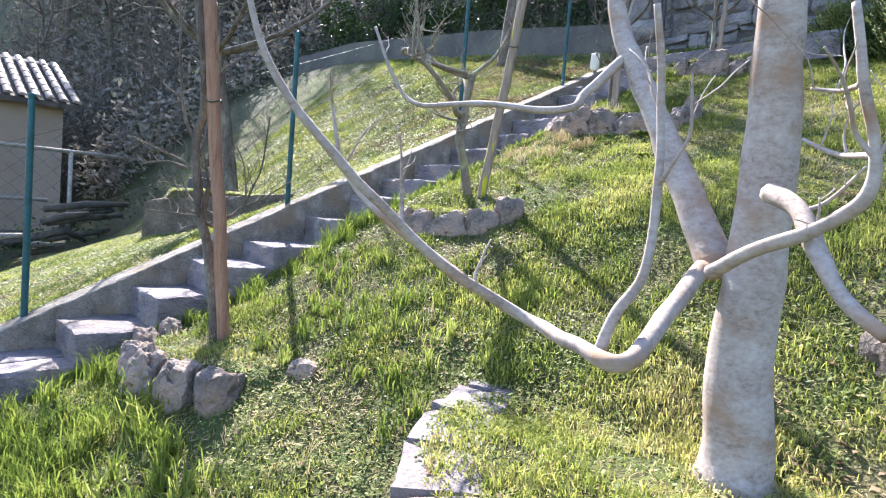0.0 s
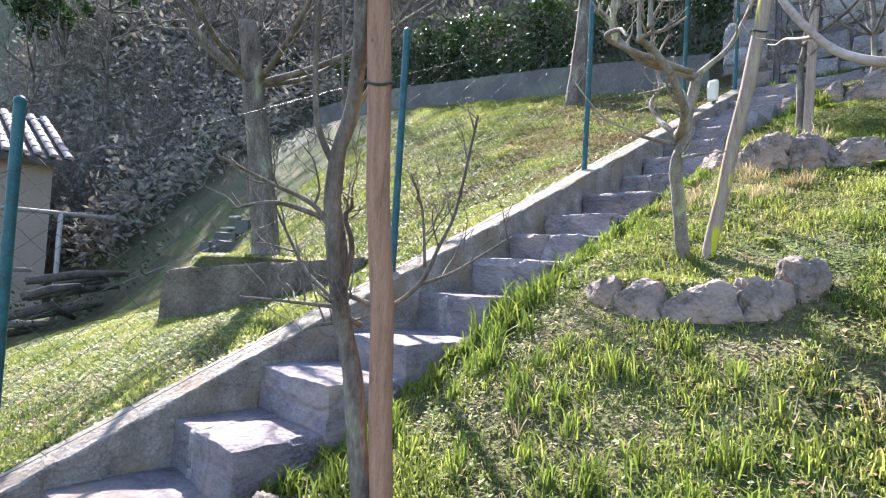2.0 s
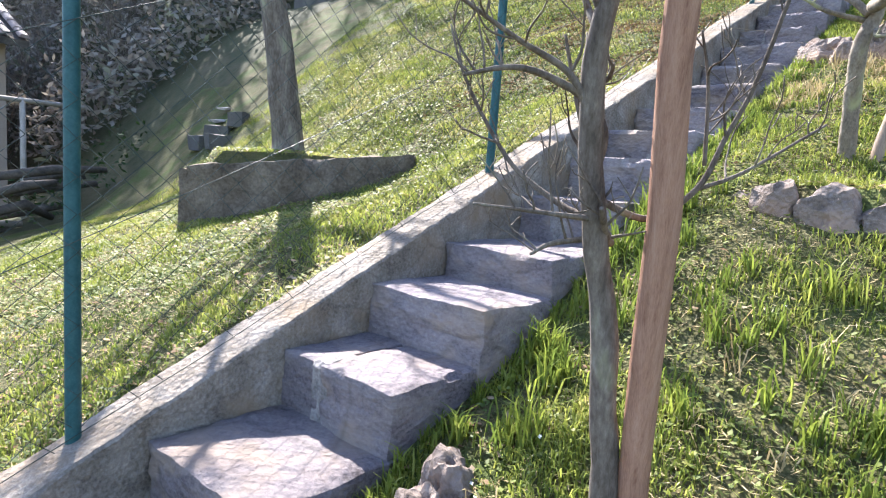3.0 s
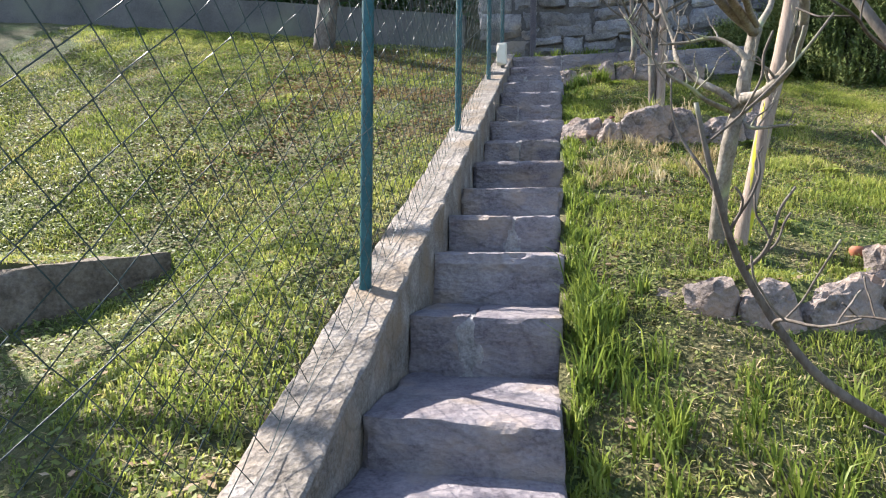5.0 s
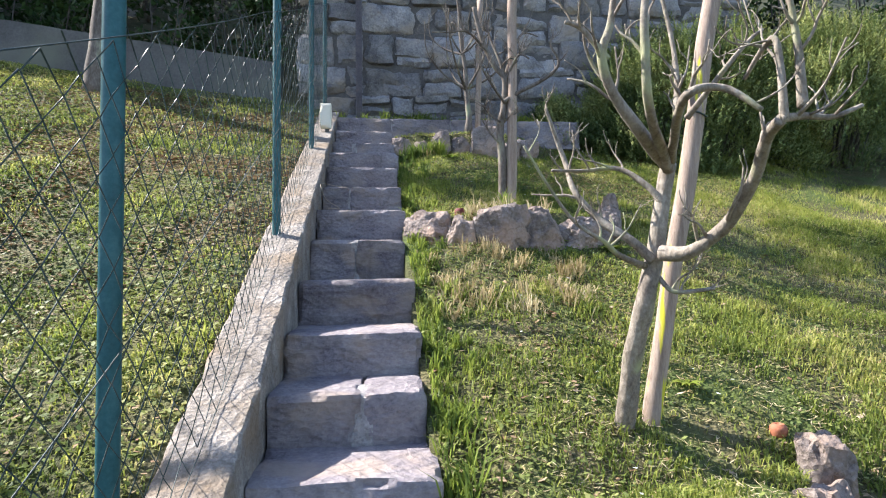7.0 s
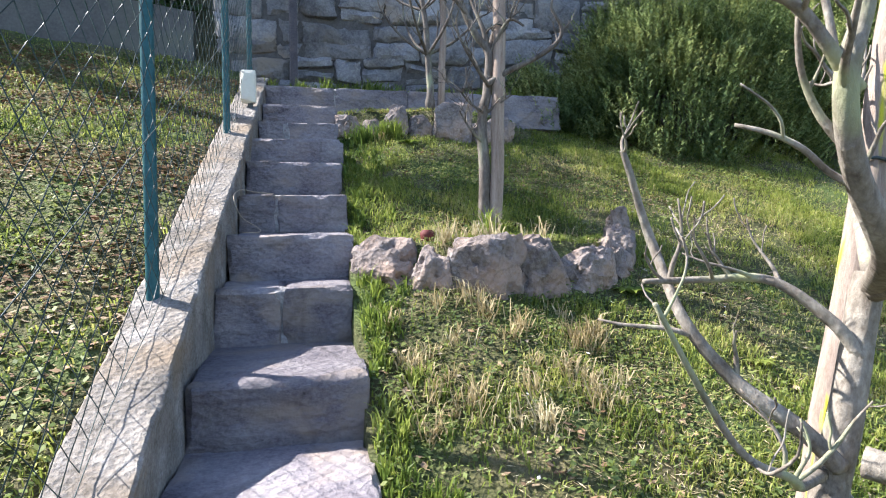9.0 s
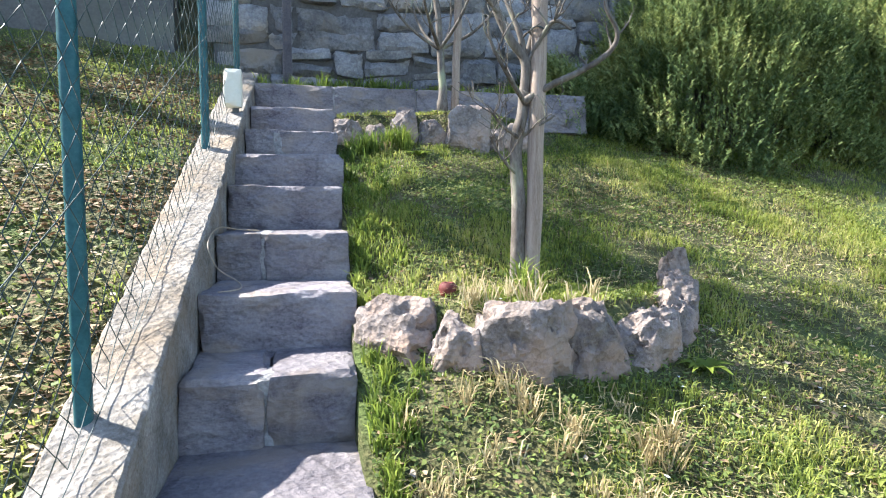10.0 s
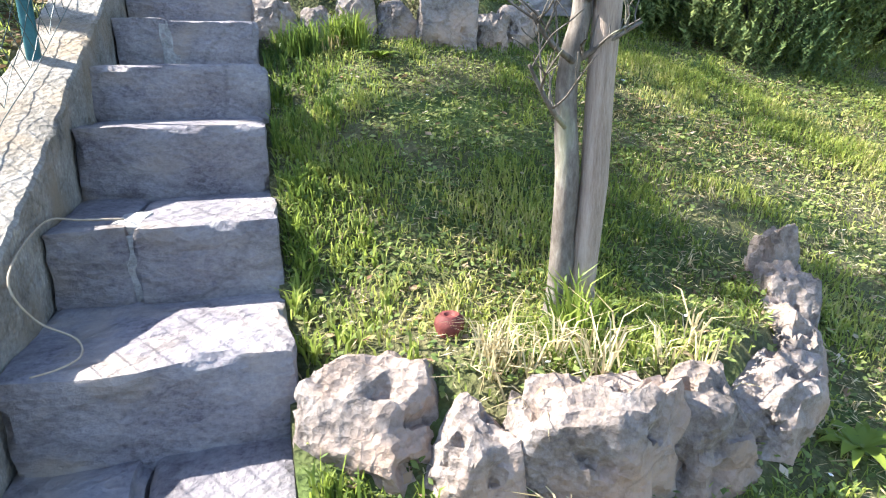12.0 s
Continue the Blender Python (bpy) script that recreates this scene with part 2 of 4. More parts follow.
def tube(points, radii, sides=8, cap=True):
    """Vertices and faces of a round limb along points."""
    P = [Vector(p) for p in points]
    verts, faces = [], []
    up = Vector((0.31, 0.77, 0.55))
    for i, p in enumerate(P):
        d = (P[min(i + 1, len(P) - 1)] - P[max(i - 1, 0)]).normalized()
        a = d.cross(up)
        if a.length < 1e-3:
            a = d.cross(Vector((1, 0, 0)))
        a.normalize()
        up = a.cross(d)
        b = d.cross(a)
        for k in range(sides):
            w = 2 * math.pi * k / sides
            verts.append(tuple(p + radii[i] * (math.cos(w) * a + math.sin(w) * b)))
    for i in range(len(P) - 1):
        for k in range(sides):
            k2 = (k + 1) % sides
            faces.append((i * sides + k, i * sides + k2, (i + 1) * sides + k2, (i + 1) * sides + k))
    if cap:
        faces.append(tuple(range(sides - 1, -1, -1)))
        faces.append(tuple((len(P) - 1) * sides + k for k in range(sides)))
    return verts, faces


class Bag:
    """Collects many small pieces into one mesh."""

    def __init__(self):
        self.v, self.f = [], []

    def add(self, vf):
        o = len(self.v)
        self.v.extend(vf[0])
        self.f.extend(tuple(i + o for i in q) for q in vf[1])

    def make(self, name, mat, parent=None, smooth=True, label=""):
        return mesh_ob(name, self.v, self.f, mat, parent, smooth, label)


def smoothstep(a, b, x):
    t = min(1.0, max(0.0, (x - a) / (b - a)))
    return t * t * (3 - 2 * t)


def wob(x, y, z=0.0, s=1.0):
    return noise.noise((x * s, y * s, z * s))


# ---- the ground ----
# step nosings from the bottom: (y, z)
STEPS = [(-3.12, -1.45), (-2.69, -1.24), (-2.25, -1.04), (-1.82, -0.825), (-1.38, -0.605), (-0.885, -0.385), (-0.45, -0.165), (0.0, 0.0), (0.60, 0.24),
         (1.09, 0.487), (1.49, 0.693), (1.91, 0.88), (2.42, 1.115), (3.06, 1.37), (3.45, 1.61), (3.87, 1.835), (4.31, 2.073),
         (4.665, 2.28), (5.18, 2.48), (5.56, 2.70), (5.97, 2.945)]
STAIR_W = 0.625
WALL_W = 0.22


def wall_top(y):
    return 0.12 + 0.4715 * y


BEDS = [(1.42, -0.58, 0.66, 0.58, -0.58), (1.44, 1.50, 0.72, 0.70, 0.40), (1.45, 3.78, 0.80, 0.70, 1.55), (1.40, 6.05, 1.05, 0.62, 2.66),
        (4.35, -0.30, 1.25, 1.0, -0.46)]


def lawn(x, y):
    yy = min(y, 7.0)
    z = wall_top(yy) - 0.05
    d = -0.25 - x
    k = -0.09 + 0.22 * smoothstep(0.8, 6.5, y)
    z += k * min(d, 3.6)
    if d > 3.6:
        z += (-0.16 + 0.26 * smoothstep(0.8, 6.5, y)) * min(d - 3.6, 5.0)
    z -= 0.26 * smoothstep(0.1, 1.5, d) * math.exp(-((y - 1.2) / 1.2) ** 2)
    # soil held by the low bed wall
    t = ((x + 2.98) * 1.24 - (y - 0.12) * 1.34) / 1.826
    r = math.hypot(x + 2.75, y - 1.3)
    if t < -0.06 and r < 1.3 and z < 0.40:
        z += (0.40 - z) * smoothstep(1.3, 0.95, r)
    return z


def garden(x, y):
    c = -0.15 - 0.10 * smoothstep(0.8, -0.3, y) + 0.06 * smoothstep(0.75, 1.1, x)
    z = 0.468 * max(min(y, 6.9), -2.0) + c - 0.02 * max(0.0, min(x, 6) - 0.7)
    z -= 0.085 * max(0.0, min(x, 3.6) - 0.9) * smoothstep(2.0, 0.5, y)
    z -= 0.07 * max(0.0, min(x, 3.2) - 1.4) * smoothstep(1.0, 2.6, y)
    if y < -2.0:
        z += 0.16 * max(y + 2.0, -6)
    for cx, cy, rx, ry, top in BEDS:
        r = math.hypot((x - cx) / rx, (y - cy) / ry)
        if r < 1.0 and z < top:
            z += (top - z) * smoothstep(1.0, 0.86, r)
    z += 0.5 * smoothstep(3.2, 5.0, x) * smoothstep(-1.2, -2.2, y)
    # flat terrace above the last step
    if x < 2.95:
        t = smoothstep(6.02, 6.12, y) * smoothstep(2.95, 2.75, x)
        z = z * (1 - t) + max(z, 2.93 + 0.05 * (y - 6)) * t
    return z


def ground_z(x, y):
    if x < -0.2:
        z = lawn(x, y)
    elif x > 0.6:
        z = garden(x, y)
    else:
        z = wall_top(max(-4, min(y, 6.2))) - 0.75
        if y > 6.0:
            z = 2.94
        if y < -3.2:
            z = garden(0.7, y)
    if y > 6.9:
        z += 0.75 * min(y - 6.9, 70)
    if x < -14.0:
        z += 0.5 * min(-14.0 - x, 80) * smoothstep(-3.0, 7.0, y)
    z += 0.035 * wob(x, y, 0, 1.7) + 0.018 * wob(x, y, 3, 5.0)
    return z


def axis(lo, hi, step, far):
    a = [lo + step * i for i in range(int(round((hi - lo) / step)) + 1)]
    d, q = step, hi
    while q < far:
        d *= 1.28
        q += d
        a.append(q)
    d, q = step, lo
    while q > -far:
        d *= 1.28
        q -= d
        a.insert(0, q)
    return a


GX = sorted([v for v in axis(-6.0, 6.2, 0.085, 420) if not -0.26 < v < 0.70] + [-0.23, -0.19, 0.15, 0.58, 0.612, 0.69])
GY = axis(-4.0, 7.2, 0.085, 420)
gv = [(x, y, ground_z(x, y)) for y in GY for x in GX]
nx = len(GX)
gf = [(j * nx + i, j * nx + i + 1, (j + 1) * nx + i + 1, (j + 1) * nx + i) for j in range(len(GY) - 1) for i in range(nx - 1)]
ground_ob = mesh_ob("ground", gv, gf, M_SOIL)
ground_ob.data.materials.append(M_FOREST_FLOOR)
for p in ground_ob.data.polygons:
    if p.center.y > 7.1 or p.center.x < -9.5 + 0.8 * wob(p.center.y, 0, 0, 0.5):
        p.material_index = 1
ground = tagged(ground_ob, "sloping garden soil and thin turf", "ground", kind="structure")


# ---- stone staircase ----
def rough_block(x0, x1, y0, y1, z0, z1, seed, amp=0.012, cut=0.07, tilt=0.0, bevel=0.009, strata=0.0):
    """A hewn block: finely divided box with worn edges and an uneven skin."""
    bm = bmesh.new()
    nxs, nys, nzs = [max(1, int(round(d / cut))) for d in (x1 - x0, y1 - y0, z1 - z0)]
    vs = {}

    def vert(i, j, k):
        if (i, j, k) not in vs:
            x, y, z = x0 + (x1 - x0) * i / nxs, y0 + (y1 - y0) * j / nys, z0 + (z1 - z0) * k / nzs
            ex, ey, ez = (i in (0, nxs)), (j in (0, nys)), (k in (0, nzs))
            if ex + ey + ez >= 2:
                chip = noise.noise((x * 9 + seed * 1.7, y * 9, z * 9))
                s = bevel * (0.5 + 1.2 * abs(noise.noise((x * 4 + seed, y * 4, z * 4)))) + (0.045 * (chip - 0.25) if chip > 0.25 else 0)
                if ex:
                    x += s if i == 0 else -s
                if ey:
                    y += s if j == 0 else -s
                if ez:
                    z += s if k == 0 else -s
            q = noise.noise_vector((x * 5 + seed * 3.1, y * 5, z * 5)) * amp + noise.noise_vector((x * 15, y * 15 + seed, z * 15)) * amp * 0.5
            if strata:
                # beds of the stone stand in and out; the tread flakes off in thin plates
                bed = noise.noise((x * 2.2 + seed * 5.0, seed * 2.0, z * 22.0)) + 0.5 * noise.noise((x * 9.0, seed, z * 40.0))
                if j == 0:
                    y += strata * bed
                if k == nzs:
                    z += strata * 0.7 * round(2.2 * noise.noise((x * 2.6 + seed, y * 5.0, seed * 3.0))) / 2.0
            vs[(i, j, k)] = bm.verts.new((x + q.x, y + q.y, z + q.z * (0.35 if strata else 0.7) + tilt * (x - x0)))
        return vs[(i, j, k)]

    for a in range(nxs):
        for b in range(nys):
            for k in (0, nzs):
                bm.faces.new([vert(a, b, k), vert(a + 1, b, k), vert(a + 1, b + 1, k), vert(a, b + 1, k)])
    for a in range(nxs):
        for c in range(nzs):
            for j in (0, nys):
                bm.faces.new([vert(a, j, c), vert(a + 1, j, c), vert(a + 1, j, c + 1), vert(a, j, c + 1)])
    for b in range(nys):
        for c in range(nzs):
            for i in (0, nxs):
                bm.faces.new([vert(i, b, c), vert(i, b + 1, c), vert(i, b + 1, c + 1), vert(i, b, c + 1)])
    return bm


stairs = tagged(new("staircase"), "worn grey stone garden staircase climbing the slope", "stairs", kind="structure")
rgs = random.Random(19)
for i, (y, z) in enumerate(STEPS):
    y2 = STEPS[i + 1][0] + 0.06 if i + 1 < len(STEPS) else y + 0.42
    wide = STAIR_W + 0.012 * math.sin(i * 2.3)
    last = i == len(STEPS) - 1
    if last:
        cuts = [0.0, 0.62, 1.3, 2.1, 2.86]
    elif i == 3:
        cuts = [0.0, 0.315, wide]
    else:
        cuts = [0.0, wide * rgs.uniform(0.3, 0.66), wide]
        if i % 5 not in (0, 3):
            cuts = [0.0, wide]
    gap = 0.017 if i == 3 else 0.002
    for k, (c0, c1) in enumerate(zip(cuts, cuts[1:])):
        a = c0 + (gap if k else 0.0)
        b = c1 - (gap if c1 < cuts[-1] else 0.0)
        dy, dz = rgs.uniform(-0.008, 0.008), rgs.uniform(-0.006, 0.004)
        part("stone", rough_block(a, b, y + dy, y2, z - 0.34, z + dz, i * 3 + k + 1, 0.013, 0.026, 0.0, 0.007, 0.011), M_STEP, stairs, sharp=34)
        if k and i != 3:
            part("mortar", rough_block(c0 - 0.06, c0 + 0.06, y + 0.006, y + 0.2, z - 0.33, z - 0.006, i * 7 + k, 0.022, 0.02, 0.0, 0.014), M_MORTAR, stairs, "pale lime mortar between the stones")

# ---- low wall that carries the fence ----
low_wall = tagged(new("low_wall"), "low rendered stone wall stepping up beside the stairs", "wall", kind="structure")
bm = bmesh.new()
ny = 330
rows = []
for j in range(ny + 1):
    y = -3.6 + (6.28 + 3.6) * j / ny
    zt = wall_top(y)
    prof = [(-WALL_W, zt - 0.75), (-WALL_W, zt - 0.35), (-WALL_W, zt - 0.012), (-WALL_W + 0.012, zt), (-0.17, zt), (-0.13, zt), (-0.09, zt), (-0.05, zt), (-0.01, zt), (0.0, zt - 0.01), (0.0, zt - 0.05),
            (0.0, zt - 0.1), (0.0, zt - 0.2), (0.0, zt - 0.3), (0.0, zt - 0.42), (0.0, zt - 0.75)]
    row = []
    for x, z in prof:
        q = noise.noise_vector((x * 4, y * 4, z * 4)) * 0.009 + noise.noise_vector((x * 19, y * 19, z * 19)) * 0.007
        row.append(bm.verts.new((x + q.x, y, z + q.z)))
    rows.append(row)
for a, b in zip(rows, rows[1:]):
    for k in range(len(a) - 1):
        bm.faces.new([a[k], a[k + 1], b[k + 1], b[k]])
bm.faces.new(rows[0]); bm.faces.new(rows[-1])
part("wall_body", bm, M_WALL, low_wall)


# ---- chain-link fence ----
FENCE_H = 1.34
POSTS = [(-3.55, 0), (-1.56, 0), (0.50, 0), (2.675, 0), (4.62, 0), (6.12, 0)]
fence = tagged(new("fence"), "green chain-link fence on steel posts along the low wall", "fence")
for y, _ in POSTS:
    bm = bmesh.new()
    z = wall_top(y)
    bmesh.ops.create_cone(bm, cap_ends=True, segments=14, radius1=0.024, radius2=0.024, depth=1.75,
                          matrix=Matrix.Translation((-0.15, y, z + 0.725)))
    bmesh.ops.create_uvsphere(bm, u_segments=12, v_segments=6, radius=0.027, matrix=Matrix.Translation((-0.15, y, z + 1.6)))
    part("post", bm, M_POST, fence)


def fence_x(y, h):
    return -0.118 + 0.012 * wob(0, y, h, 1.1) + 0.02 * math.exp(-h * 5) * wob(3, y, 0, 2.2)


def strand(points, r):
    """A thin three-sided wire."""
    return tube(points, [r] * len(points), 3, cap=False)


bag = Bag()
PITCH = 0.066
RISE = 0.058
for i in range(int((6.1 + 3.5) / PITCH)):
    y0 = -3.5 + i * PITCH
    foot, pts = wall_top(y0), []
    level = math.ceil((foot + 0.012) / RISE)
    while level * RISE < foot + FENCE_H:
        h = level * RISE - foot
        y = y0 + (PITCH * 0.49 if (level + i) % 2 else -PITCH * 0.49) + 0.007 * wob(y0, h, 1, 9)
        pts.append((fence_x(y, h) + (0.0022 if level % 4 < 2 else -0.0022), y, foot + h + 0.006 * wob(y0, h, 5, 7)))
        level += 1
    bag.add(strand(pts, 0.0018))
bag.make("wire_mesh", M_WIRE, fence, label="rusting green diamond wire mesh")
for h in (0.03, 0.66, FENCE_H - 0.02):
    pts = [(fence_x(y, h) + 0.004, y, wall_top(y) + h - 0.015 * abs(math.sin(y * 1.5))) for y in np.linspace(-3.5, 6.1, 90)]
    v, f = tube(pts, [0.0017] * len(pts), 5, cap=False)
    mesh_ob("tension_wire", v, f, M_WIRE, fence)

# cream box on a short post at the wall's end
box = tagged(new("junction_box"), "cream plastic outdoor box on a grey post at the wall", "box")
bm = rough_block(-0.13, -0.01, 5.19, 5.27, 2.62, 2.88, 3, 0.001, 0.03, bevel=0.008)
part("box_body", bm, M_CREAM, box)
bm = rough_block(-0.08, -0.03, 5.215, 5.26, 2.35, 2.64, 5, 0.002, 0.03, bevel=0.005)
part("post", bm, M_CONC, box)

# ---- big stone retaining wall ----
stone_wall = tagged(new("stone_wall"), "retaining wall of large rough grey stone blocks", "wall", kind="structure")
WALL_Y = 6.62
bm = bmesh.new()
bmesh.ops.create_cube(bm, size=1, matrix=Matrix.Translation((2.5, WALL_Y + 0.275, 3.75)) @ Matrix.Diagonal((5.8, 0.5, 2.4, 1)))
part("wall_core", bm, M_JOINT, stone_wall)
rng = random.Random(5)
z = 2.78
row = 0
while z < 4.75:
    h = rng.uniform(0.22, 0.46)
    x = -0.35 - rng.uniform(0, 0.3)
    while x < 5.3:
        w = rng.uniform(0.2, 0.78)
        cuts = [0.0, 1.0]
        if rng.random() < 0.5:
            cuts = [0.0, rng.uniform(0.3, 0.7), 1.0]
        for c0, c1 in zip(cuts, cuts[1:]):
            d = rng.uniform(-0.01, 0.05)
            lift = 0.07 * wob(x * 0.8, row * 3.1, 0, 1.0)
            a, b2 = rng.uniform(-0.006, 0.005), rng.uniform(-0.006, 0.005)
            part("stone", rough_block(x + a, x + w - b2, WALL_Y - d, WALL_Y + 0.14, z + h * c0 - 0.012 + lift, z + h * c1 + 0.012 + lift, row * 31 + x + c0, 0.036, 0.075,
                                      rng.uniform(-0.1, 0.1), 0.03, 0.014), M_BLOCK, stone_wall)
        x += w
    z += h
    row += 1

channel = tagged(new("steel_post"), "grey rusty steel channel post against the stone wall", "post")
bm = bmesh.new()
for x, y, sx, sy in ((0.235, 6.50, 0.075, 0.012), (0.20, 6.475, 0.008, 0.05), (0.27, 6.475, 0.008, 0.05)):
    bmesh.ops.create_cube(bm, size=1, matrix=Matrix.Translation((x, y, 3.85)) @ Matrix.Diagonal((sx, sy, 2.0, 1)))
part("channel", bm, M_STEEL, channel)

back_wall = tagged(new("concrete_wall"), "low grey concrete wall at the top of the lawn", "wall", kind="structure")
bm = bmesh.new()
rows = []
for j in range(60):
    x = -0.75 - 11.0 * j / 59
    z0 = lawn(x, 6.75)
    row = [bm.verts.new((x, y, z0 + dz + 0.01 * wob(x, y, dz, 4))) for y, dz in ((6.72, -0.4), (6.72, 0.15), (6.73, 0.35), (6.74, 0.5), (6.95, 0.51), (6.95, -0.4))]
    rows.append(row)
for a, b in zip(rows, rows[1:]):
    for k in range(5):
        bm.faces.new([a[k], a[k + 1], b[k + 1], b[k]])
bm.faces.new(rows[0]); bm.faces.new(rows[-1])
part("wall_body", bm, M_CONC, back_wall)

# low bed wall in the lawn
bed_wall = tagged(new("bed_wall"), "low grey wall holding a bed in the lawn", "wall", kind="structure")
o = part("wall_length", rough_block(0, 1.9, -0.02, 0.17, -0.35, 0.25, 60, 0.024, 0.06, 0.115), M_BED, bed_wall)
o.matrix_basis = pose(-3.02, 0.08, 0, 0, 0, 43)
o = part("wall_length", rough_block(0, 0.5, -0.1, 0.08, -0.4, 0.22, 61, 0.024, 0.06), M_BED, bed_wall)
o.matrix_basis = pose(-3.02, 0.10, 0, 0, 0, 140)


# ---- rocks ----
def rock(name, x, y, z, sx, sy, sz, seed, rz=0.0, sub=3, mat=None, label="", group="", amp=0.3):
    bm = bmesh.new()
    bmesh.ops.create_icosphere(bm, subdivisions=sub, radius=1.0)
    rq = random.Random(int(seed * 97))
    flats = []
    for _ in range(9):
        d = Vector((rq.gauss(0, 1), rq.gauss(0, 1), rq.gauss(0, 0.8))).normalized()
        flats.append((d, rq.uniform(0.72, 0.98)))
    for v in bm.verts:
        p = v.co.copy()
        c = max(abs(p.x), abs(p.y), abs(p.z))
        p = p.lerp(p / c, 0.5)
        q = noise.noise(p * 1.2 + Vector((seed * 7.3, 0, 0))) * amp * 0.8
        p *= 1 + q
        for d, far in flats:
            over = p.dot(d) - far
            if over > 0:
                p -= d * over * 0.85
        u = p + Vector((seed, seed * 0.3, 0))
        q = -abs(noise.noise(u * 2.4)) * amp * 0.5 + noise.noise(u * 5.0) * amp * 0.16 + noise.noise(u * 12.0) * amp * 0.045
        hole = noise.noise(Vector((u.x * 2.4, u.y * 2.4, u.z * 4.5)) + Vector((0, 5, 0)))
        if hole > 0.28:
            q -= min(0.2, (hole - 0.28) * 0.9)
        p *= 1.06 + q
        v.co = Vector((p.x * sx, p.y * sy, p.z * sz))
    o = part(name, bm, mat or M_ROCK, sharp=28)
    o.matrix_basis = pose(x, y, z, 0, 0, rz)
    return tagged(o, label, "rock", group)


def rock_row(rows, seed, label, sub=4):
    """Rocks given as x, y, half length, half depth, top, base, turn."""
    for i, (x, y, sx, sy, top, base, rz) in enumerate(rows):
        h = (top - base) / 2
        rock("rock", x, y, base + h, sx, sy, h * 1.02, seed + i * 1.7, rz, sub, None, label, "rocks edging the beds", 0.34)


rock_row([(0.80, 3.34, 0.20, 0.13, 1.58, 1.16, -25), (1.00, 3.20, 0.13, 0.11, 1.52, 1.14, -20), (1.24, 3.13, 0.22, 0.14, 1.60, 1.08, -8), (1.55, 3.12, 0.17, 0.12, 1.58, 1.08, 8),
          (1.82, 3.22, 0.20, 0.13, 1.55, 1.12, 26), (2.06, 3.38, 0.17, 0.12, 1.58, 1.18, 52), (2.19, 3.51, 0.12, 0.09, 1.64, 1.22, 70), (2.26, 3.63, 0.085, 0.075, 1.73, 1.24, 80)],
         11, "pitted grey and ochre limestone rock edging a tree bed", 5)
rock_row([(0.88, 1.22, 0.15, 0.12, 0.43, 0.16, -30), (1.04, 1.00, 0.12, 0.09, 0.35, 0.08, -35), (1.22, 0.88, 0.12, 0.09, 0.40, 0.06, -15), (1.44, 0.84, 0.14, 0.09, 0.38, 0.04, 0),
          (1.70, 0.88, 0.18, 0.09, 0.39, 0.05, 12), (1.94, 1.04, 0.13, 0.11, 0.43, 0.08, 40), (2.05, 1.20, 0.12, 0.10, 0.54, 0.16, 60)],
         31, "rough pale limestone rock edging a tree bed")
rock_row([(0.86, -0.86, 0.10, 0.09, -0.52, -0.86, -70), (0.95, -1.03, 0.13, 0.10, -0.53, -0.90, -45), (1.17, -1.15, 0.15, 0.11, -0.56, -0.92, -15), (1.43, -1.18, 0.15, 0.11, -0.55, -0.92, 0),
          (1.69, -1.10, 0.15, 0.11, -0.56, -0.92, 20), (1.93, -0.96, 0.15, 0.12, -0.58, -0.90, 35), (2.12, -0.52, 0.14, 0.09, -0.50, -0.74, 20)],
         51, "craggy brown-grey rock edging a tree bed")
rock_row([(0.72, 5.56, 0.12, 0.09, 2.60, 2.30, 0), (0.92, 5.52, 0.10, 0.08, 2.57, 2.28, -5), (1.12, 5.50, 0.12, 0.10, 2.69, 2.28, 5), (1.34, 5.44, 0.12, 0.09, 2.60, 2.24, 0),
          (1.60, 5.40, 0.21, 0.13, 2.70, 2.22, 5), (1.88, 5.47, 0.11, 0.10, 2.58, 2.24, 15), (2.10, 5.58, 0.16, 0.10, 2.62, 2.30, 35)],
         71, "grey limestone rock edging the upper bed")
rock_row([(3.06, 0.22, 0.15, 0.12, -0.36, -0.62, 60), (3.22, 0.46, 0.15, 0.11, -0.30, -0.56, 40), (3.50, 0.64, 0.20, 0.14, -0.22, -0.52, 20), (3.86, 0.76, 0.20, 0.15, -0.14, -0.48, 10),
          (4.25, 0.80, 0.22, 0.16, -0.10, -0.46, 0), (4.68, 0.74, 0.24, 0.18, 0.02, -0.46, -10), (5.12, 0.56, 0.26, 0.20, 0.0, -0.50, -30)],
         91, "grey garden boulder behind the large tree")

# curved coping of flat slabs round the large tree's soil
coping = tagged(new("coping"), "curved low edging of flat pale grey stone slabs", "edging", kind="structure")
arc = [(4.10, -1.22), (3.82, -1.04), (3.55, -0.77), (3.33, -0.46), (3.19, -0.14), (3.13, 0.14)]
for k, (p, q) in enumerate(zip(arc, arc[1:])):
    L = math.hypot(q[0] - p[0], q[1] - p[1])
    bm = rough_block(0.003, L - 0.003, -0.15, 0.15, -0.42, 0.0, k + 120, 0.012, 0.07)
    o = part("slab", bm, M_STEP, coping)
    o.matrix_basis = pose(p[0], p[1], -0.46 + 0.004 * k, 0, 0, math.degrees(math.atan2(q[1] - p[1], q[0] - p[0])))


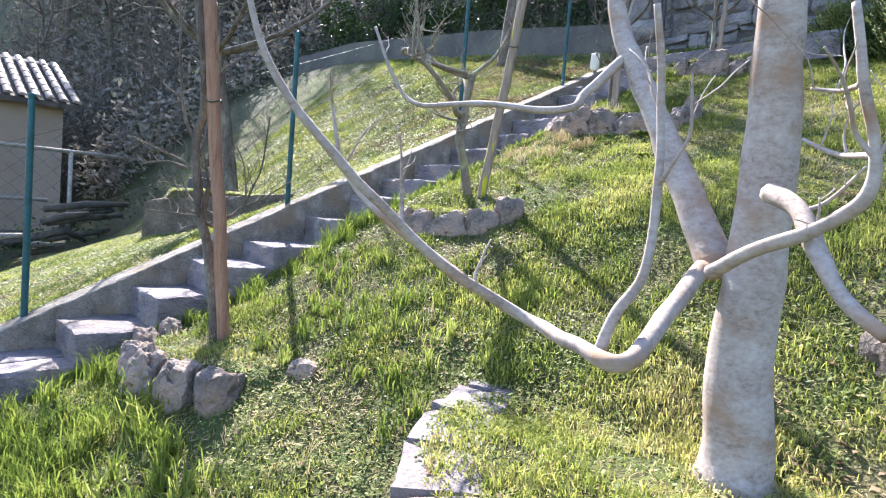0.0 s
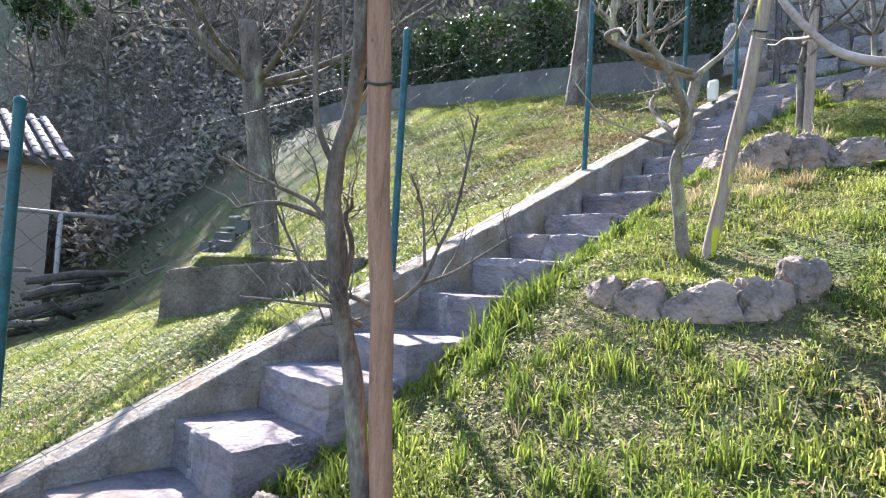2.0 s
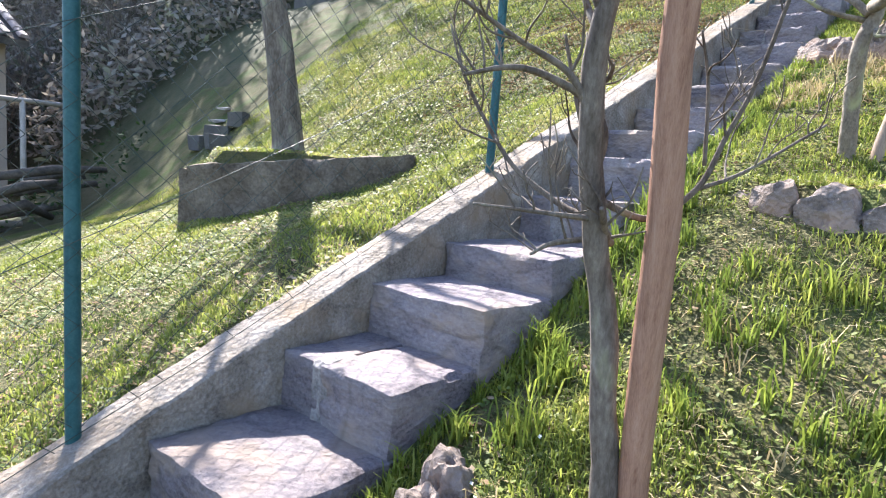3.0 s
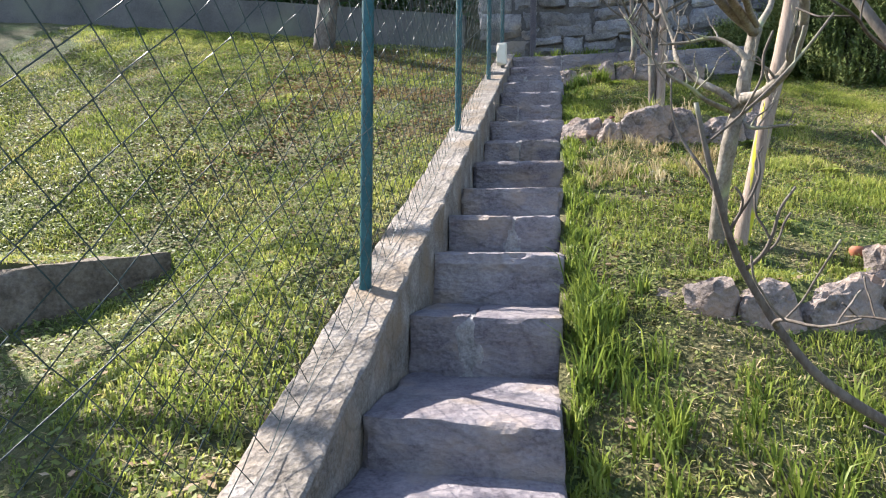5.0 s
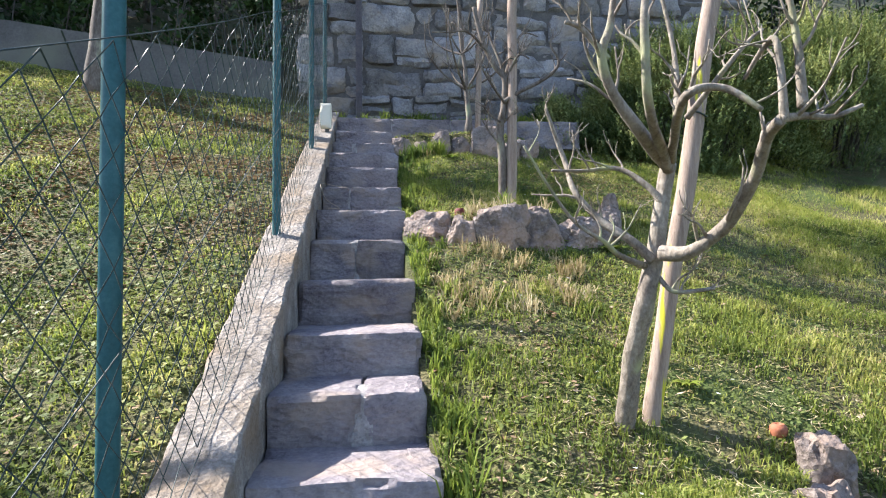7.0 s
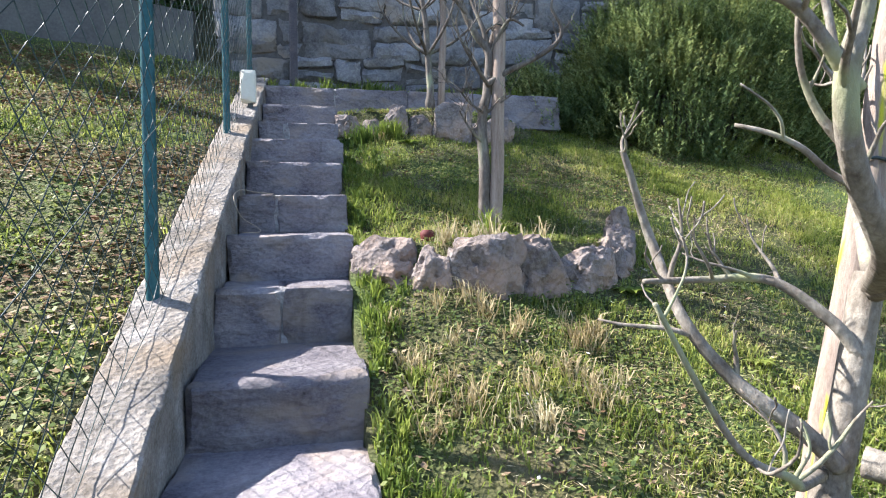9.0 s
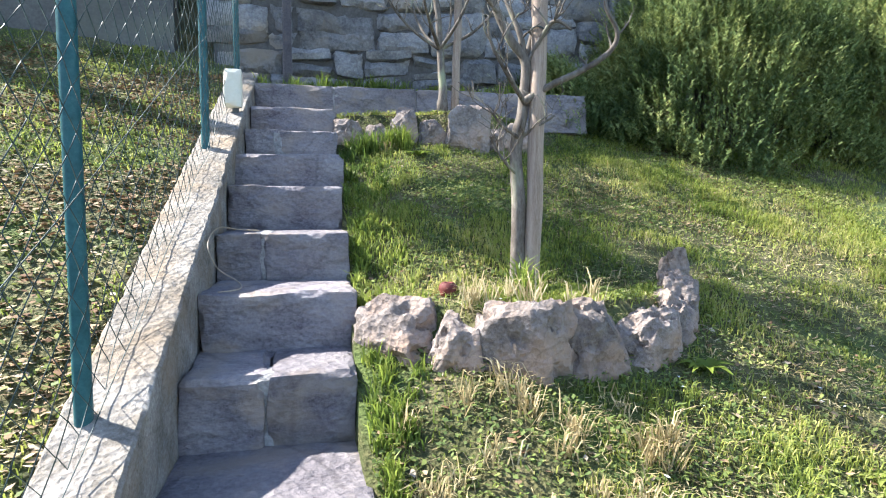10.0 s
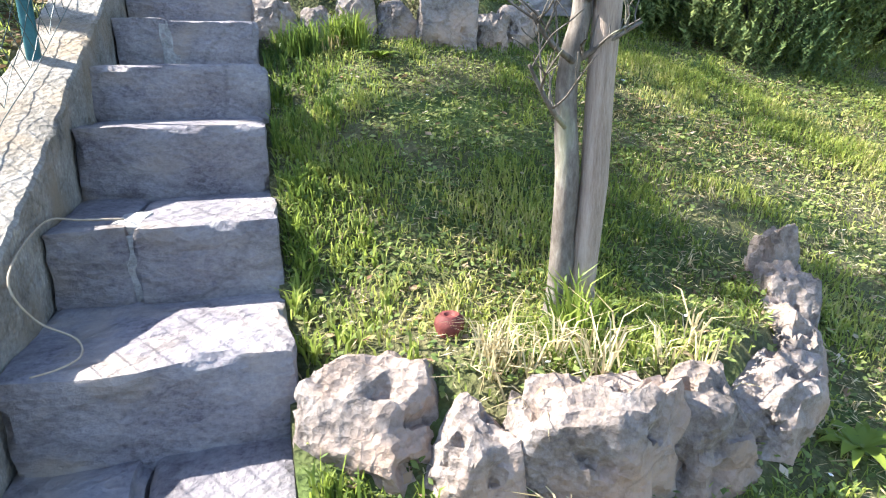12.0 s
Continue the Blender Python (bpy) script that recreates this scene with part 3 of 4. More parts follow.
# ---- bare trees ----
def smooth_path(pts, n):
    """A rounded path through a few points."""
    P = [Vector(p) for p in pts]
    out = []
    for i in range(len(P) - 1):
        p0, p1, p2, p3 = P[max(i - 1, 0)], P[i], P[i + 1], P[min(i + 2, len(P) - 1)]
        for k in range(n):
            t = k / n
            out.append(0.5 * ((2 * p1) + (p2 - p0) * t + (2 * p0 - 5 * p1 + 4 * p2 - p3) * t * t + (3 * p1 - p0 - 3 * p2 + p3) * t ** 3))
    out.append(P[-1])
    return out


def limb_path(pts, r0, r1, seed, n=7, knot=0.12):
    P = smooth_path(pts, n)
    m = len(P)
    R = []
    for i, p in enumerate(P):
        t = i / (m - 1)
        r = r0 + (r1 - r0) * t ** 0.8
        R.append(r * (1 + (knot if r < 0.07 else knot * 0.45) * noise.noise((p.x * 9 + seed, p.y * 9, p.z * 9))))
        P[i] = p + noise.noise_vector(p * 5 + Vector((seed, 0, 0))) * min(r * 0.5, 0.016)
    return P, R


def twigs(bag, P, R, rg, count, length, depth=1, start=0.25, up=0.5, sides=5):
    for _ in range(count):
        t = rg.uniform(start, 1.0)
        i = min(len(P) - 2, int(t * (len(P) - 1)))
        p = P[i]
        d = (P[i + 1] - P[i]).normalized()
        side = Vector((rg.uniform(-1, 1), rg.uniform(-1, 1), rg.uniform(-0.2, 1)))
        side = (side - d * side.dot(d)).normalized()
        way = (d * rg.uniform(0.2, 0.8) + side + Vector((0, 0, up))).normalized()
        L = length * rg.uniform(0.4, 1.15)
        q, pts = p.copy(), [p.copy()]
        for _k in range(4):
            way = (way + Vector((rg.uniform(-0.4, 0.4), rg.uniform(-0.4, 0.4), rg.uniform(-0.25, 0.45)))).normalized()
            q = q + way * L / 4
            pts.append(q.copy())
        r0 = min(R[i] * 0.6, 0.006 + L * 0.012)
        TP, TR = limb_path(pts, r0, max(0.0016, r0 * 0.32), rg.random() * 9, 3, 0.3)
        bag.add(tube(TP, TR, sides))
        if depth > 0:
            twigs(bag, TP, TR, rg, rg.randint(1, 3), L * 0.5, depth - 1, 0.3, up, 4)


def bare_tree(label, trunk, limbs, seed, mat=M_BARK, n_twigs=6, twig=0.35, depth=1, flare=1.25):
    """Trunk and limbs: (points, base radius, tip radius)."""
    rg = random.Random(seed)
    base = trunk[0][0]
    root = new("fruit_tree")
    root.location = base
    off = Vector(base)

    def loc(pts):
        return [Vector(p) - off for p in pts]
    P, R = limb_path(loc(trunk[0]), trunk[1], trunk[2], seed)
    R[0] *= flare
    bag = Bag()
    P0 = [P[0] - Vector((0, 0, 0.12))] + P
    bag.add(tube(P0, [R[0]] + R, 14))
    bag.make("trunk", mat, root)
    for pts, r0, r1 in limbs:
        bag = Bag()
        P, R = limb_path(loc(pts), r0, r1, seed + len(pts) * 1.3)
        bag.add(tube(P, R, 9))
        twigs(bag, P, R, rg, n_twigs, twig, depth)
        bag.make("branch", mat, root)
    return tagged(root, label, "tree")


def vase_limbs(base, rg, n, r, spread, height, thick):
    out = []
    for k in range(n):
        a = 2 * math.pi * (k + rg.uniform(-0.2, 0.2)) / n
        dx, dy = math.cos(a), math.sin(a)
        s, h = spread * rg.uniform(0.7, 1.2), height * rg.uniform(0.75, 1.2)
        b = Vector(base)
        out.append(([b, b + Vector((dx * s * 0.55, dy * s * 0.55, h * 0.22)), b + Vector((dx * s * 0.95, dy * s * 0.95, h * 0.55)), b + Vector((dx * s * 1.0, dy * s, h))],
                    thick * rg.uniform(0.75, 1.0), thick * 0.3))
    return out


def stake(label, base, top, r, mat):
    P, R = limb_path([base, [(a + b) / 2 for a, b in zip(base, top)], top], r, r * 0.92, base[0] * 7, 4, 0.05)
    P[0] = P[0] - Vector((0, 0, 0.15))
    root = tagged(new("stake"), label, "stake", "stakes beside the trees")
    root.location = base
    P = [p - Vector(base) for p in P]
    v, f = tube(P, R, 12)
    mesh_ob("pole", v, f, mat, root)
    q = P[int(len(P) * 0.62)]
    ring = [q + Vector((math.cos(w) * (r + 0.004), math.sin(w) * (r + 0.004), 0.01 * math.sin(w * 2))) for w in np.linspace(0, 6.283, 15)]
    v, f = tube(ring, [0.004] * len(ring), 5)
    mesh_ob("tie", v, f, M_WIRE, root, label="dark binding wire")
    return root



# the large pale tree near the lower end of the stairs

bare_tree("large pale-barked tree with crooked spreading limbs",
          ([(4.34, -0.11, -0.46), (4.31, -0.09, -0.04), (4.31, -0.05, 0.39), (4.31, -0.07, 0.83), (4.32, -0.12, 1.15), (4.37, -0.07, 2.0), (4.42, -0.02, 3.4)], 0.126, 0.055),
          [
           ([(4.17, -0.06, 0.27), (3.98, 0.05, 0.55), (3.75, 0.15, 0.9), (3.53, 0.25, 1.22), (3.4, 0.3, 1.6), (3.2, 0.4, 2.6)], 0.0712, 0.038),
           ([(4.16, -0.12, 0.26), (4.2, -0.45, 0.14), (4.27, -0.82, 0.03), (4.05, -0.74, 0.03), (3.76, -0.62, 0.04), (3.64, -0.88, 0.19), (3.58, -1.16, 0.4), (3.5, -1.38, 0.62), (3.42, -1.5, 0.82), (3.38, -1.55, 1.05)], 0.035, 0.0091),
           ([(4.15, -0.76, 0.01), (4.18, -0.72, 0.14), (4.22, -0.66, 0.27), (4.21, -0.62, 0.52), (4.18, -0.6, 0.82), (4.18, -0.67, 1.04)], 0.0198, 0.0106),
           ([(4.28, -0.36, 0.27), (4.45, -0.43, 0.36), (4.62, -0.45, 0.45), (4.7, -0.47, 0.53), (4.7, -0.49, 0.67), (4.67, -0.53, 0.82), (4.64, -0.54, 0.99)], 0.0258, 0.0106),
           ([(4.38, -0.19, 0.54), (4.51, -0.32, 0.48), (4.6, -0.43, 0.36), (4.68, -0.49, 0.25), (4.79, -0.55, 0.18)], 0.0342, 0.0182),
           ([(3.66, -0.84, 0.17), (3.36, -1.0, 0.37), (3.22, -1.07, 0.53), (3.17, -1.09, 0.69), (3.14, -1.1, 0.82)], 0.0167, 0.0046),
           ([(3.55, 0.24, 1.2), (3.44, 0.08, 1.0), (3.4, -0.03, 0.9), (2.95, -0.12, 0.95), (2.57, -0.21, 0.96), (2.4, -0.25, 1.1), (2.25, -0.3, 1.4)], 0.0258, 0.0076),
           ([(4.67, -0.53, 0.79), (4.6, -0.43, 0.8), (4.52, -0.4, 0.82)], 0.0091, 0.0046),
           ([(4.71, -0.49, 0.62), (4.57, -0.28, 0.65), (4.45, -0.19, 0.71)], 0.0106, 0.0053),
           ], 25, M_PALE, 2, 0.3, 1)

bare_tree("pruned bare fruit tree with a forked crooked crown",
          ([(1.372, 1.43, 0.44), (1.385, 1.34, 0.78), (1.389, 1.24, 1.04), (1.421, 1.24, 1.19), (1.453, 1.24, 1.393), (1.496, 1.24, 1.543)], 0.041, 0.027),
          [
           ([(1.41, 1.219, 1.19), (1.335, 1.24, 1.265), (1.249, 1.293, 1.34), (1.164, 1.347, 1.458), (1.164, 1.454, 1.597), (1.11, 1.454, 1.746), (1.089, 1.454, 1.8)], 0.0202, 0.0063),
           ([(1.421, 1.186, 1.211), (1.485, 1.079, 1.211), (1.538, 0.972, 1.286), (1.538, 0.833, 1.404), (1.506, 0.705, 1.511), (1.474, 0.598, 1.543)], 0.0286, 0.0144),
           ([(1.474, 0.598, 1.543), (1.538, 0.598, 1.554), (1.624, 0.598, 1.554), (1.71, 0.598, 1.586)], 0.0134, 0.0054),
           ([(1.485, 0.598, 1.543), (1.474, 0.598, 1.682), (1.464, 0.619, 1.768), (1.442, 0.705, 1.682)], 0.0134, 0.0054),
           ([(1.538, 0.598, 1.575), (1.528, 0.598, 1.725), (1.506, 0.598, 1.875)], 0.0151, 0.0072),
           ([(1.453, 1.219, 1.393), (1.41, 1.24, 1.458), (1.324, 1.293, 1.532), (1.207, 1.347, 1.532), (1.078, 1.347, 1.532)], 0.0151, 0.0054),
           ([(1.485, 1.219, 1.522), (1.292, 1.026, 1.597), (1.175, 0.972, 1.704), (1.121, 0.94, 1.821), (1.153, 0.94, 1.928), (1.164, 0.94, 2.014)], 0.0252, 0.0099),
           ([(1.142, 0.94, 1.811), (1.057, 0.94, 1.907), (1.003, 0.94, 1.928)], 0.0118, 0.0054),
           ([(1.464, 1.197, 1.511), (1.239, 0.865, 1.639), (1.207, 0.812, 1.8), (1.207, 0.812, 1.96), (1.239, 0.791, 2.185)], 0.0185, 0.009),
           ([(1.474, 1.186, 1.543), (1.26, 0.705, 1.618), (1.346, 0.651, 1.639), (1.421, 0.598, 1.565)], 0.0168, 0.0072),
           ([(1.442, 1.24, 1.126), (1.464, 1.165, 1.072), (1.613, 1.165, 1.083)], 0.0101, 0.0072),
           ([(1.399, 1.24, 1.169), (1.249, 1.133, 1.201), (1.175, 1.079, 1.244), (1.035, 1.026, 1.329), (0.875, 0.972, 1.543)], 0.0134, 0.0036),
           ([(1.389, 0.919, 1.629), (1.442, 0.812, 1.736), (1.538, 0.812, 1.843), (1.581, 0.812, 1.875)], 0.0109, 0.0045),
           ([(1.496, 1.24, 1.543), (1.613, 1.4, 1.757), (1.667, 1.508, 2.078), (1.613, 1.561, 2.506)], 0.0185, 0.0072),
           ], 22, M_PRUNED, 5, 0.2, 1)
stake("lichen-streaked timber stake beside the pruned tree", (1.478, 1.454, 0.42), (1.86, 1.45, 2.55), 0.038, M_LICHEN)

bare_tree("bare young fruit tree in a rock-edged bed",
          ([(1.36, 3.52, 1.56), (1.36, 3.5, 2.04), (1.36, 3.5, 2.27), (1.39, 3.5, 2.41), (1.39, 3.5, 2.6), (1.31, 3.5, 2.71), (1.22, 3.5, 2.9), (1.16, 3.5, 3.15)], 0.036, 0.014),
          [
           ([(1.38, 3.48, 2.42), (1.5, 3.45, 2.5), (1.64, 3.42, 2.57), (1.75, 3.4, 2.65), (1.78, 3.4, 2.73), (1.72, 3.4, 2.84), (1.74, 3.4, 2.92)], 0.02, 0.006),
           ([(1.38, 3.48, 2.42), (1.29, 3.4, 2.5), (1.19, 3.35, 2.63), (1.17, 3.35, 2.73)], 0.012, 0.005),
           ([(1.39, 3.5, 2.58), (1.36, 3.5, 2.72), (1.31, 3.55, 2.89), (1.26, 3.6, 3.1)], 0.018, 0.006),
           ([(1.4, 3.5, 2.6), (1.47, 3.4, 2.75), (1.54, 3.35, 2.71)], 0.012, 0.006),
           ([(1.35, 3.48, 2.27), (1.26, 3.42, 2.31), (1.2, 3.4, 2.37)], 0.009, 0.004),
           ([(1.37, 3.5, 2.27), (1.5, 3.42, 2.36)], 0.01, 0.004),
           ([(1.36, 3.5, 2.1), (1.27, 3.42, 2.16), (1.2, 3.4, 2.26)], 0.008, 0.004),
           ([(1.27, 3.5, 2.8), (1.1, 3.4, 2.91), (0.95, 3.35, 2.88), (0.83, 3.35, 2.88)], 0.011, 0.004),
           ([(1.39, 3.5, 2.62), (1.47, 3.55, 2.85), (1.56, 3.6, 3.0), (1.68, 3.6, 2.98)], 0.013, 0.005),
           ], 23, M_BARK, 7, 0.2, 1)
stake("split grey timber stake beside the young tree", (1.425, 3.49, 1.56), (1.46, 3.48, 3.4), 0.038, M_STAKE)

bare_tree("slim bare fruit tree with grey bark beside a stake",
          ([(1.29, -0.715, -0.64), (1.275, -0.735, -0.3), (1.252, -0.77, -0.06), (1.23, -0.825, 0.22), (1.213, -0.855, 0.44), (1.23, -0.885, 0.7), (1.28, -0.865, 0.89), (1.35, -0.905, 1.13), (1.37, -0.965, 1.68)], 0.040, 0.02),
          [
           ([(1.21, -0.855, 0.47), (1.18, -0.925, 0.57), (1.11, -1.045, 0.63), (1.05, -1.205, 0.7)], 0.012, 0.004),
           ([(1.23, -0.845, 0.24), (1.15, -0.975, 0.25), (1.08, -1.115, 0.26)], 0.008, 0.003),
           ([(1.21, -0.855, 0.52), (1.12, -1.025, 0.57), (1.05, -1.145, 0.54)], 0.012, 0.004),
           ([(1.23, -0.885, 0.7), (1.21, -0.955, 0.84), (1.25, -0.995, 1.02), (1.31, -1.035, 1.21), (1.33, -1.065, 1.68)], 0.013, 0.005),
           ([(1.28, -0.865, 0.88), (1.38, -0.815, 1.05), (1.41, -0.825, 1.13), (1.53, -0.755, 1.22)], 0.01, 0.004),
           ([(1.23, -0.835, 0.29), (1.31, -0.705, 0.25), (1.39, -0.625, 0.33), (1.43, -0.585, 0.46), (1.47, -0.555, 0.58), (1.53, -0.555, 0.81), (1.55, -0.555, 0.9)], 0.01, 0.004),
           ([(1.39, -0.625, 0.33), (1.47, -0.545, 0.38), (1.61, -0.415, 0.51)], 0.007, 0.003),
           ([(1.4, -0.615, 0.39), (1.39, -0.635, 0.58), (1.38, -0.685, 0.7)], 0.006, 0.003),
           ([(1.23, -0.865, 0.63), (1.1, -0.775, 0.81), (0.98, -0.715, 1.1), (0.93, -0.715, 1.56)], 0.011, 0.004),
           ([(1.33, -0.895, 1.07), (1.45, -1.005, 1.44), (1.47, -1.065, 1.91)], 0.011, 0.004),
           ([(1.18, -0.795, 0.24), (1.09, -0.785, 0.27), (0.96, -0.815, 0.36), (0.86, -0.845, 0.5), (0.81, -0.885, 0.62), (0.78, -0.905, 0.73)], 0.01, 0.003),
           ([(1.19, -0.795, 0.25), (1.16, -0.775, 0.41), (1.11, -0.765, 0.53), (1.07, -0.785, 0.7)], 0.012, 0.004),
           ([(1.18, -0.785, 0.28), (1.21, -0.785, 0.44), (1.16, -0.785, 0.55), (1.21, -0.795, 0.58), (1.23, -0.815, 0.61)], 0.012, 0.005),
           ([(1.22, -0.775, 0.19), (1.14, -0.865, 0.17), (1.11, -0.915, 0.14)], 0.01, 0.004),
           ([(1.24, -0.755, 0.18), (1.26, -0.835, 0.22), (1.28, -0.895, 0.27)], 0.012, 0.005),
           ], 21, M_BARK, 5, 0.22, 1)
stake("reddish round timber stake beside the slim tree", (1.345, -0.67, -0.64), (1.42, -0.95, 1.85), 0.041, M_STAKE_RED)

b = (1.46, 5.64, 2.78)
rg = random.Random(3)
bare_tree("small bare tree on the upper terrace", ([b, (1.45, 5.66, 3.2), (1.40, 5.68, 3.7), (1.36, 5.7, 4.3)], 0.036, 0.016),
          vase_limbs((1.44, 5.66, 3.2), rg, 6, 0, 0.5, 0.7, 0.018) + vase_limbs((1.40, 5.68, 3.6), rg, 5, 0, 0.4, 0.6, 0.014), 24, M_BARK, 6, 0.25)
stake("pale timber stake on the upper terrace", (1.56, 5.62, 2.78), (1.60, 5.62, 4.2), 0.032, M_STAKE)

zt = ground_z(-3.17, 1.16)
bare_tree("lawn tree with a smooth grey leaning trunk", ([(-3.17, 1.16, zt), (-3.22, 1.08, zt + 0.8), (-3.30, 0.96, zt + 1.7), (-3.36, 0.86, zt + 2.6)], 0.16, 0.1),
          vase_limbs((-3.31, 0.95, zt + 1.9), rg, 7, 0, 1.5, 1.9, 0.045), 26, M_BARK, 16, 0.8, 2)


HOUSE_X0, HOUSE_X1 = -18.6, -9.5


# ---- leafy masses ----
def leaf_cloud(bag, centre, radius, n, size, rg2, flat=1.0):
    """Loose leaves round a centre, thicker towards the skin."""
    c = Vector(centre)
    for _ in range(n):
        d = Vector((rg2.gauss(0, 1), rg2.gauss(0, 1), rg2.gauss(0, 1))).normalized()
        r = rg2.random() ** 0.45 * (0.75 + 0.5 * noise.noise(d * 1.7 + c))
        p = c + Vector((d.x * radius * r, d.y * radius * r, d.z * radius * r * flat))
        u = Vector((rg2.uniform(-1, 1), rg2.uniform(-1, 1), rg2.uniform(-0.7, 0.7))).normalized()
        w = u.cross(Vector((rg2.uniform(-1, 1), rg2.uniform(-1, 1), rg2.uniform(-1, 1)))).normalized()
        s = size * rg2.uniform(0.6, 1.3)
        o = len(bag.v)
        bag.v.extend([tuple(p - u * s), tuple(p + w * s * 0.42), tuple(p + u * s), tuple(p - w * s * 0.42)])
        bag.f.append((o, o + 1, o + 2, o + 3))


def leafy_tree(label, base, height, spread, clumps, leaves, size, seed, mat, lean=(0.0, 0.0)):
    rg2 = random.Random(seed)
    root = tagged(new("tree"), label, "tree")
    root.location = base
    bag = Bag()
    P, R = limb_path([(0, 0, -0.1), (0.08, 0.05, height * 0.25), (0.0, 0.1, height * 0.5), (0.1, 0.0, height * 0.8)], 0.12 + height * 0.008, 0.04, seed)
    bag.add(tube(P, R, 12))
    bag.make("trunk", M_BARK, root)
    crown, arms = Bag(), Bag()
    for k in range(clumps):
        a, r = rg2.uniform(0, 6.283), math.sqrt(rg2.random()) * spread
        c = Vector((lean[0] + r * math.cos(a), lean[1] + r * math.sin(a), height * rg2.uniform(0.5, 1.0)))
        leaf_cloud(crown, c, spread * rg2.uniform(0.25, 0.42), leaves, size, rg2, 0.8)
        s = P[int(len(P) * rg2.uniform(0.45, 0.85))]
        AP, AR = limb_path([s, s.lerp(c, 0.5) + Vector((0, 0, 0.2)), c], 0.045, 0.012, k, 4)
        arms.add(tube(AP, AR, 6))
    arms.make("branching", M_BARK, root)
    crown.make("crown", mat, root, smooth=False)
    return root


leafy_tree("dark evergreen tree at the top of the lawn", (-2.62, 6.05, ground_z(-2.62, 6.05)), 5.8, 2.2, 18, 250, 0.06, 41, M_IVY, (0.8, -0.45))


def hedge(label, x0, x1, y, z_of, h, n, seed, mat, size=0.06):
    rg2 = random.Random(seed)
    root = tagged(new("hedge"), label, "hedge")
    root.location = ((x0 + x1) / 2, y, z_of((x0 + x1) / 2))
    bag = Bag()
    k = int((x1 - x0) / 0.45)
    for i in range(k):
        x = x0 + (x1 - x0) * (i + rg2.random()) / k
        for lvl in range(3):
            c = Vector((x, y + rg2.uniform(-0.35, 0.5), z_of(x) + h * (lvl + rg2.uniform(0.2, 0.9)) / 3)) - root.location
            leaf_cloud(bag, c, rg2.uniform(0.35, 0.6), n, size, rg2)
    bag.make("foliage", mat, root, smooth=False)
    bag = Bag()
    for i in range(k * 3):
        x = rg2.uniform(x0, x1)
        q = Vector((x, y - rg2.uniform(0.1, 0.5), z_of(x) - 0.2)) - root.location
        P, R = limb_path([q, q + Vector((rg2.uniform(-0.1, 0.1), 0.05, h * 0.35)), q + Vector((rg2.uniform(-0.3, 0.3), 0.2, h * 0.9))], 0.012, 0.005, i, 3)
        bag.add(tube(P, R, 5))
    bag.make("brushwood", M_DARKWOOD, root)
    return root


hedge("dark ivy-covered hedge behind the lawn's top wall", -11.5, -0.7, 7.5, lambda x: ground_z(x, 7.3) + 0.2, 1.5, 200, 51, M_IVY)
hedge("dark evergreen hedge above the stone wall", -0.6, 8.5, 7.7, lambda x: 4.7, 2.4, 170, 52, M_IVY)

# woods on the hillside
bare_a = bare_tree("tall bare woodland tree on the dark hillside", ([(0, 0, 0), (0.1, 0.1, 2), (0, 0.2, 4.5), (0.2, 0.1, 8.5)], 0.16, 0.04),
                   [(v, a2 * 1.0, b2) for h0 in (2.2, 3.6, 5.2, 6.6) for v, a2, b2 in vase_limbs((0.05, 0.15, h0), random.Random(int(h0 * 10)), 5, 0, 1.9, 2.2, 0.06)],
                   61, M_BARK, 9, 1.1, 2)
bare_a.name = "woodland_tree"
bare_a["group"] = "woodland trees"
rgw = random.Random(8)
spots = [(-15.5 - rgw.uniform(0, 10), -6 + i * 1.9 + rgw.uniform(-0.8, 0.8)) for i in range(11)]
spots += [(-15 + i * 1.5 + rgw.uniform(-0.6, 0.6), 9.2 + rgw.uniform(0, 3)) for i in range(15)]
spots += [(-26 + i * 2.6 + rgw.uniform(-1, 1), 14 + rgw.uniform(0, 8)) for i in range(16)]
first = True
for x, y in spots:
    m = pose(x, y, ground_z(x, y) - 0.1, rgw.uniform(-4, 4), rgw.uniform(-4, 4), rgw.uniform(0, 360))
    if first:
        bare_a.matrix_basis = m
        first = False
    else:
        copy_thing(bare_a, m @ Matrix.Scale(0.55 if y < 13 and -16 < x < -5 else 0.8, 4))

def thicket(label):
    rg2 = random.Random(77)
    root = tagged(new("thicket"), label, "shrub", "woodland thickets")
    for k in range(9):
        bag = Bag()
        a = rg2.uniform(0, 6.283)
        q = Vector((math.cos(a), math.sin(a), 0)) * rg2.uniform(0.1, 0.9)
        P, R = limb_path([q, q * 1.3 + Vector((0, 0, 1.0)), q * 1.9 + Vector((rg2.uniform(-0.5, 0.5), rg2.uniform(-0.5, 0.5), rg2.uniform(2.2, 3.4)))], 0.03, 0.008, k, 5)
        bag.add(tube(P, R, 6))
        twigs(bag, P, R, rg2, 14, 0.9, 2, 0.1, 0.5, 4)
        bag.make("stem", M_BARK, root)
    return root


